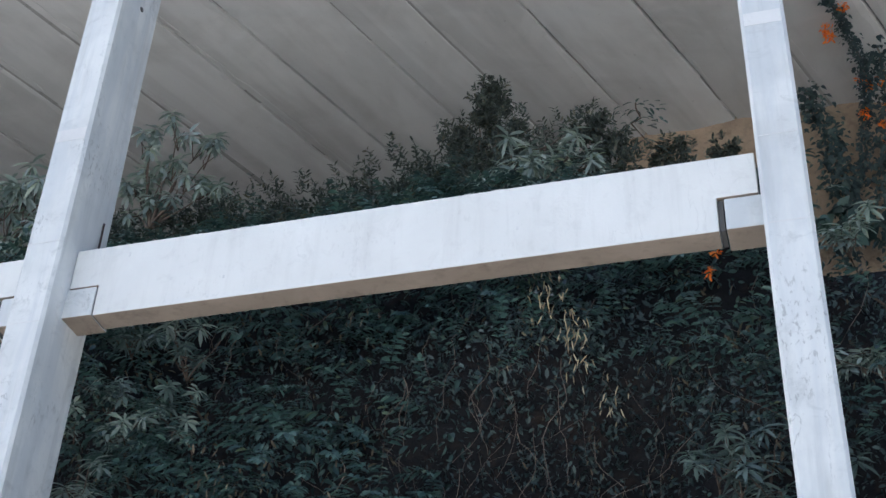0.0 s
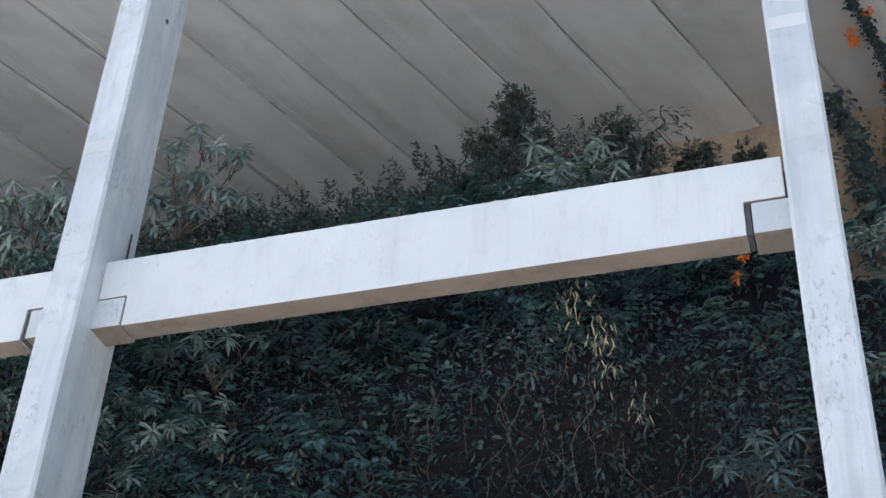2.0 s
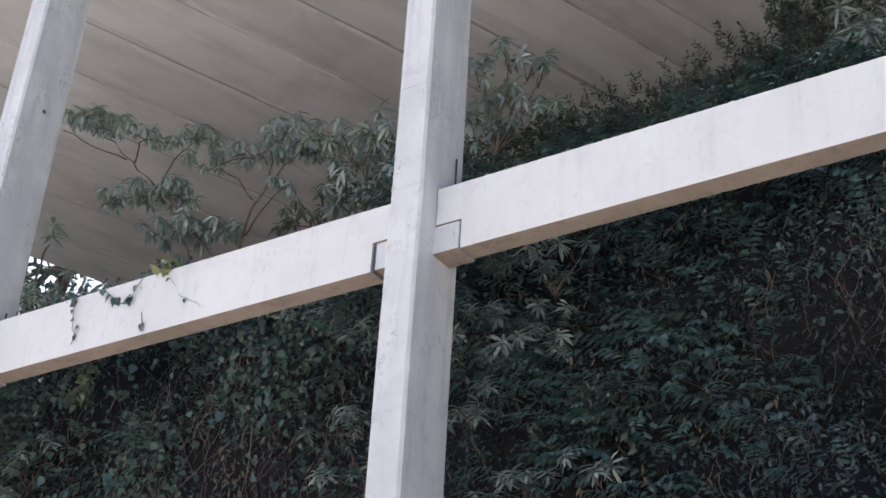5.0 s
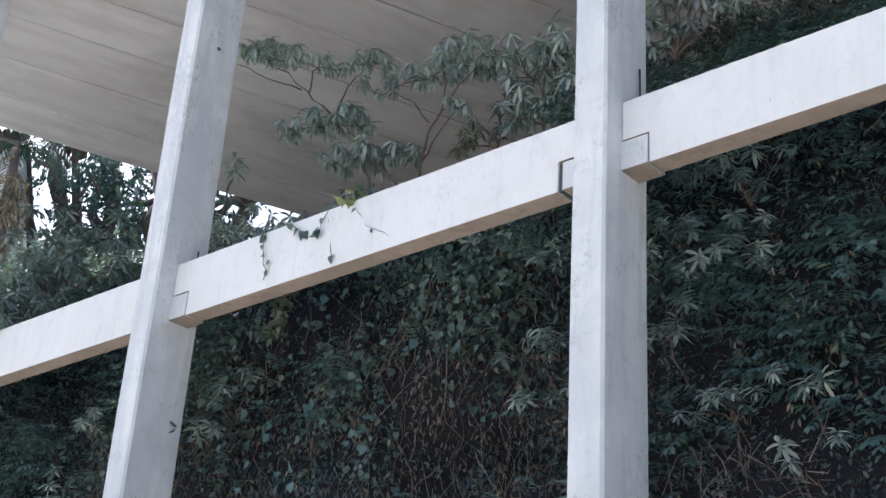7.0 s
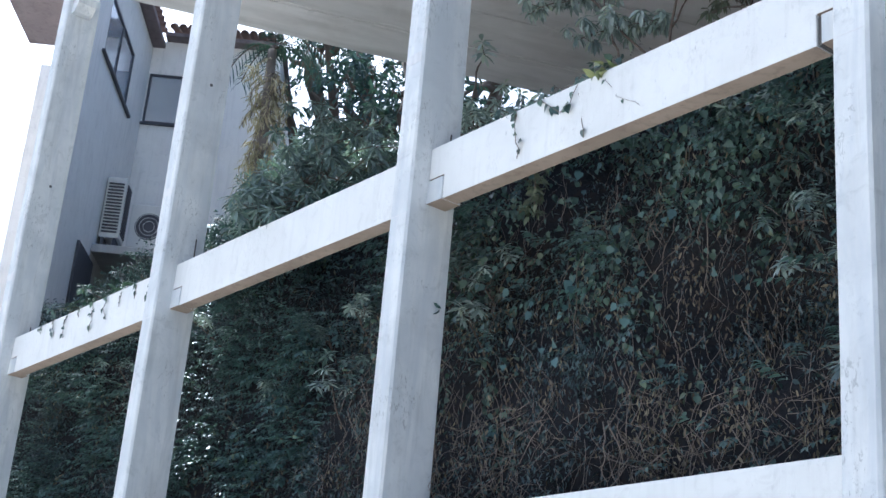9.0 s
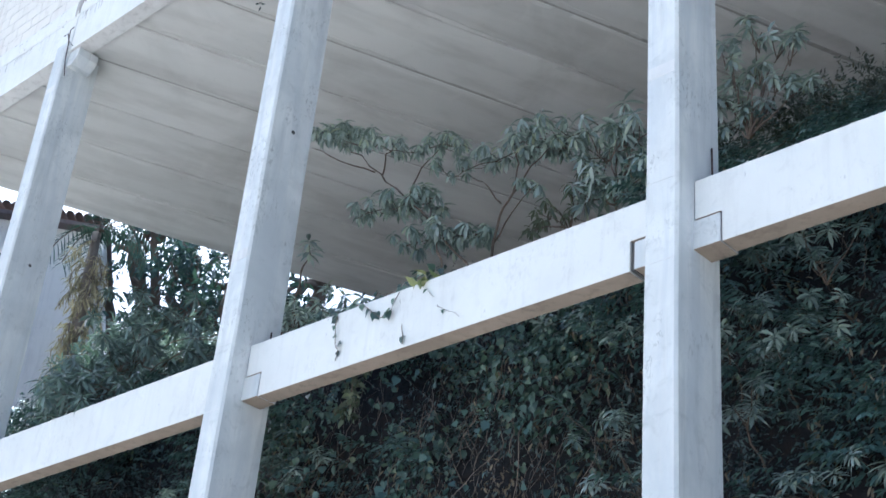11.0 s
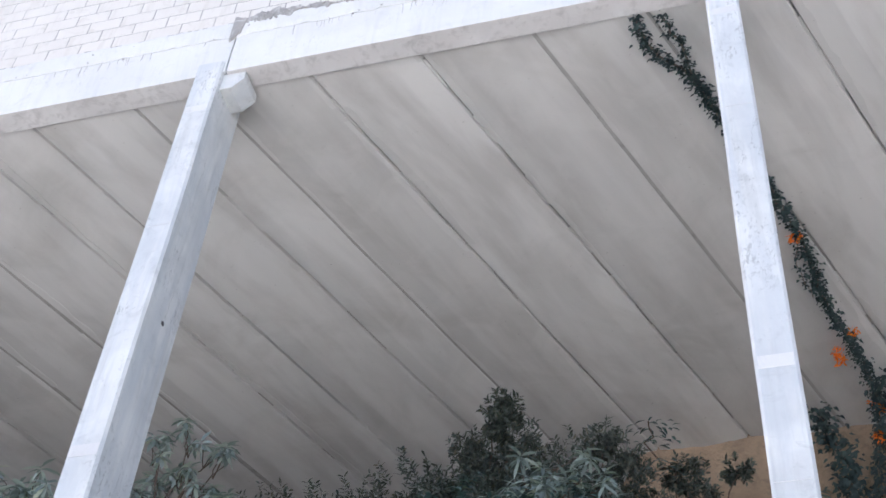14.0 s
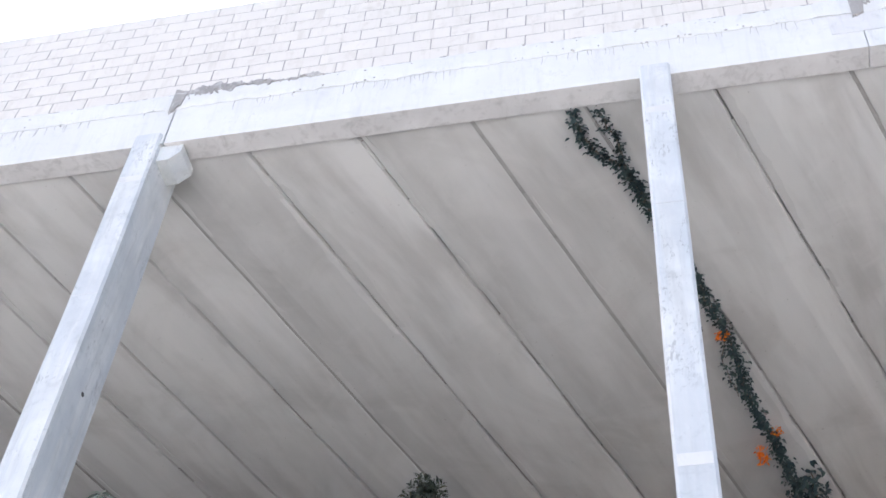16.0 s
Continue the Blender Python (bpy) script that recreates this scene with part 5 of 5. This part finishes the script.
# the palm with dead fronds
PALM = Vector((-23.2, 5.75, 10.5))
palm = thing("palm", "palm with green fronds above and dead brown fronds hanging", "palm", at=tuple(PALM))
v, f = [], []
tube_data(v, f, [(0, 0, 0), (0.06, 0, 1.5), (0.0, 0, 3.4), (-0.1, 0, 5.2)], [0.17, 0.13, 0.12, 0.1], 10)
part_mesh("trunk", mesh_of("trunk", v, f, M_TWIG, True), palm)
for q in range(44):
    dead = q >= 9
    w = rng.uniform(0, 6.28)
    ln = rng.uniform(0.5, 1.1) if dead else rng.uniform(1.2, 1.7)
    start = Vector((0, 0, 5.2 - (rng.uniform(0.1, 4.9) if dead else 0)))
    fl = Leaves()
    p, d = start.copy(), Vector((math.cos(w), math.sin(w), rng.uniform(-0.3, 0.9) if dead else 0.9)).normalized()
    path = [p.copy()]
    for i in range(14):
        d = (d + Vector((0, 0, -0.28 if dead else -0.14)) + Vector(rng.normal(size=3)) * (0.22 if dead else 0.02)).normalized()
        p = p + d * ln / 14
        path.append(p.copy())
        side = d.cross(Vector((0, 0, 1))).normalized()
        for s in (-1, 1):
            for j in range(2):
                fl.add(np.array(p), np.array(side * s + d * 0.5) + np.array((0, 0, -0.45)) + rng.normal(size=3) * 0.1, np.array((0, 0, 1.0)), rng.uniform(0.08, 0.2) if dead else rng.uniform(0.28, 0.42), 0.02)
    v, f = [], []
    tube_data(v, f, path, [0.014] * len(path), 5)
    rib = part_mesh("frond", mesh_of("frond", v, f, M_TWIG if dead else M_BARK, True), palm, "dead brown frond" if dead else "")
    part_mesh("foliage", fl.mesh("foliage", M_LEAF_STRAW if dead else M_LEAF_DARK, 0.25), rib)
lv = Leaves()
for z in np.linspace(0, 4.6, 46):
    lv.blob((rng.normal() * 0.16 - 0.05, rng.normal() * 0.14 - 0.08, z), (0.22, 0.22, 0.14), 22, 0.24, 0.032, 0.9)
part_mesh("dead_foliage", lv.mesh("dead_foliage", M_LEAF_STRAW), palm, "dead leaves clinging to the trunk")


# ---- the neighbouring house ----
M_HOUSE = concrete("white_house_plaster", (0.86, 0.83, 0.78), (0.80, 0.77, 0.72), (0.5, 0.48, 0.45), 0.35, 0.85, False)
M_TRIM = concrete("dark_window_frame", (0.10, 0.10, 0.11), (0.07, 0.07, 0.08), (0.03, 0.03, 0.03), 0.2, 0.5, False)
M_EAVE = concrete("dark_eave_wood", (0.21, 0.175, 0.17), (0.16, 0.13, 0.13), (0.05, 0.04, 0.03), 0.4, 0.7, False)
M_TILE = concrete("clay_roof_tile", (0.21, 0.15, 0.13), (0.17, 0.125, 0.11), (0.15, 0.11, 0.09), 0.5, 0.85, False)
M_CASING = concrete("ivory_metal_casing", (0.70, 0.69, 0.65), (0.64, 0.63, 0.59), (0.45, 0.44, 0.41), 0.3, 0.5, False)
M_GLASS, nt, b = nodes_of("window_glass")
b.inputs["Base Color"].default_value = (0.46, 0.50, 0.56, 1)
b.inputs["Specular IOR Level"].default_value = 0.9
b.inputs["Roughness"].default_value = 0.06
b.inputs["Transmission Weight"].default_value = 0.5
b.inputs["IOR"].default_value = 1.5

house = thing("house", "two-storey white plastered house with dark windows and tiled eaves", "house", at=(-27.5, 4.9, 0))
house.rotation_euler = (0, 0, radians(54))


def wall_with_hole(name, axis, u0, u1, z0, z1, hu0, hu1, hz0, hz1, d0, d1):
    """A wall of one piece with a window opening through it."""
    bm = bmesh.new()
    rings = []
    for d in (d0, d1):
        put = (lambda u, z: (u, d, z)) if axis == "x" else (lambda u, z: (d, u, z))
        rings.append([[bm.verts.new(put(u, z)) for u, z in q] for q in (((u0, z0), (u1, z0), (u1, z1), (u0, z1)), ((hu0, hz0), (hu1, hz0), (hu1, hz1), (hu0, hz1)))])
    for i in range(4):
        k = (i + 1) % 4
        for o, h in rings:
            bm.faces.new((o[i], o[k], h[k], h[i]))
        for q in (0, 1):
            bm.faces.new((rings[0][q][i], rings[0][q][k], rings[1][q][k], rings[1][q][i]))
    bmesh.ops.recalc_face_normals(bm, faces=bm.faces[:])
    return part(name, bm, M_HOUSE, house)


back_wall = wall_with_hole("wall", "x", 0.0, 3.0, 8, 17.2, 0.03, 1.5, 15.08, 16.34, 0.0, 0.2)
side_wall = wall_with_hole("wall", "y", -5.2, 0.2, 8, 17.0, -4.2, -1.6, 14.6, 15.95, -0.2, -0.002)
part("wall", box(2.8, 2.998, 0.204, 5, 8, 17.2), M_HOUSE, house)
part("room", box(-3.0, 2.7, 1.6, 1.7, 8, 17.1), M_HOUSE, house, "plain inner wall")


def window(axis, u0, u1, z0, z1, d, parts=2):
    w = part("window", box(u0 + 0.05, u1 - 0.05, d + 0.04, d + 0.05, z0 + 0.05, z1 - 0.05) if axis == "x" else box(d - 0.05, d - 0.04, u0 + 0.05, u1 - 0.05, z0 + 0.05, z1 - 0.05), M_GLASS, house, "dark glass pane")
    bars = [(u0, u1, z0, z0 + 0.05), (u0, u1, z1 - 0.05, z1), (u0, u0 + 0.05, z0 + 0.052, z1 - 0.052), (u1 - 0.05, u1, z0 + 0.052, z1 - 0.052)]
    bars += [(u0 + (u1 - u0) * i / parts - 0.02, u0 + (u1 - u0) * i / parts + 0.02, z0 + 0.052, z1 - 0.052) for i in range(1, parts)]
    for a, b_, c, e in bars:
        part("frame", box(a, b_, d + 0.01, d + 0.09, c, e, 0.004) if axis == "x" else box(d - 0.09, d - 0.01, a, b_, c, e, 0.004), M_TRIM, w)
    part("sill", box(u0 - 0.05, u1 + 0.05, d - 0.06, d + 0.05, z0 - 0.06, z0 - 0.004, 0.01) if axis == "x" else box(d - 0.05, d + 0.07, u0 - 0.2, u1 + 0.3, z0 - 0.06, z0 - 0.004, 0.01), M_TRIM, w)


window("x", 0.03, 1.5, 15.08, 16.34, 0.0, 1)
window("y", -4.2, -1.6, 14.6, 15.95, -0.002, 2)
roof = part("roof", box(0.3, 3.1, -0.32, 3, 17.2, 17.3, 0.02), M_EAVE, house, "dark timber eave with clay tiles")
part("eave", box(-3, 0.28, -5.3, 0.4, 17.02, 17.14, 0.02), M_EAVE, roof)
tile = bpy.data.meshes.new("tile")
v, f = [], []
for i in range(9):
    w = math.pi * i / 8
    for y, r in ((0.0, 0.1), (0.5, 0.085)):
        v.append((math.cos(w) * r, y, math.sin(w) * r))
for i in range(8):
    f.append((2 * i, 2 * i + 2, 2 * i + 3, 2 * i + 1))
tile.from_pydata(v, [], f)
tile.materials.append(M_TILE)
for i in range(13):
    for j in range(3):
        o = new("tile", tile)
        o.parent = roof
        o.location = (0.5 + i * 0.205, -0.44 + j * 0.42, 17.37 + j * 0.13)
        o.rotation_euler = (radians(17), 0, 0)
for i in range(18):
    o = new("tile", tile)
    o.parent = roof
    o.location = (0.34, -5.2 + i * 0.205 * 1.35, 17.2)
    o.rotation_euler = (radians(17), 0, radians(90))
# ledge under the air conditioners
part("ledge", box(0.004, 2.6, -2.4, -0.004, 11.0, 11.18, 0.02), M_MORTAR, house)
part("door", box(0.004, 0.06, -3.6, -2.2, 8.2, 10.8, 0.01), M_TRIM, house, "dark door frame")


def air_conditioner(label, x, y, z, w, d, h, fan):
    t = thing("air_conditioner", label, "air conditioner", "outdoor units")
    t.matrix_world = Matrix.Translation((-27.5, 4.9, 0)) @ Matrix.Rotation(radians(54), 4, "Z") @ Matrix.Translation((x, y, z))
    part("casing", box(0, w, 0, d, 0, h, 0.02), M_CASING, t)
    if fan:
        bm = bmesh.new()
        bmesh.ops.create_cone(bm, cap_ends=True, segments=28, radius1=0.3, radius2=0.3, depth=0.02, matrix=Matrix.Translation((w / 2, -0.006, h / 2)) @ Matrix.Rotation(radians(90), 4, "X"))
        part("fan_grille", bm, M_TRIM, t, "dark round fan grille")
        for r in (0.12, 0.2, 0.28):
            v, f = [], []
            tube_data(v, f, [(w / 2 + r * math.cos(a), -0.025, h / 2 + r * math.sin(a)) for a in np.linspace(0, 6.283, 25)], [0.006] * 25, 4)
            part_mesh("grille_ring", mesh_of("grille_ring", v, f, M_CASING), t)
    else:
        for i in range(16):
            part("slat", box(0.05, w - 0.05, -0.03, -0.004, 0.1 + i * (h - 0.2) / 16, 0.1 + (i + 0.45) * (h - 0.2) / 16), M_TRIM, t)
        for i in range(16):
            part("slat", box(w + 0.004, w + 0.03, 0.05, d - 0.05, 0.1 + i * (h - 0.2) / 16, 0.1 + (i + 0.45) * (h - 0.2) / 16), M_TRIM, t)
    for fx in (0.06, w - 0.12):
        part("foot", box(fx, fx + 0.06, 0.02, d - 0.02, -0.27, -0.002), M_TRIM, t)


air_conditioner("tall ivory outdoor air conditioner with side louvres on a ledge", 0.02, -2.1, 11.45, 0.42, 0.5, 1.35, False)
air_conditioner("ivory outdoor air conditioner with a round fan on a ledge", 0.5, -1.6, 11.45, 0.85, 0.4, 0.98, True)

# ---- blocks of the parapet ----
BW, BHH = 0.39, 0.2
blk = bpy.data.meshes.new("block")
bm = box(0.006, BW - 0.006, 0.0, 0.13, 0.006, BHH - 0.006, 0.003)
bm.to_mesh(blk)
bm.free()
blk.materials.append(M_BLOCK)
rest = bmesh.new()
for row in range(9):
    x = -20.2 + (0.195 if row % 2 else 0)
    while x < 9.4:
        y = 0.022 + rng.uniform(-0.001, 0.001)
        z = BASE + 0.004 + row * BHH
        if -7.0 < x < 2.2:
            b = new("block", blk)
            b.parent = wall
            b.location = (x, y, z)
        else:
            box(x + 0.005, x + BW - 0.005, y, y + 0.13, z + 0.005, z + BHH - 0.005, 0, rest)
        x += BW
tagged(part("block_rest", rest, M_BLOCK, wall), kind="stuff")
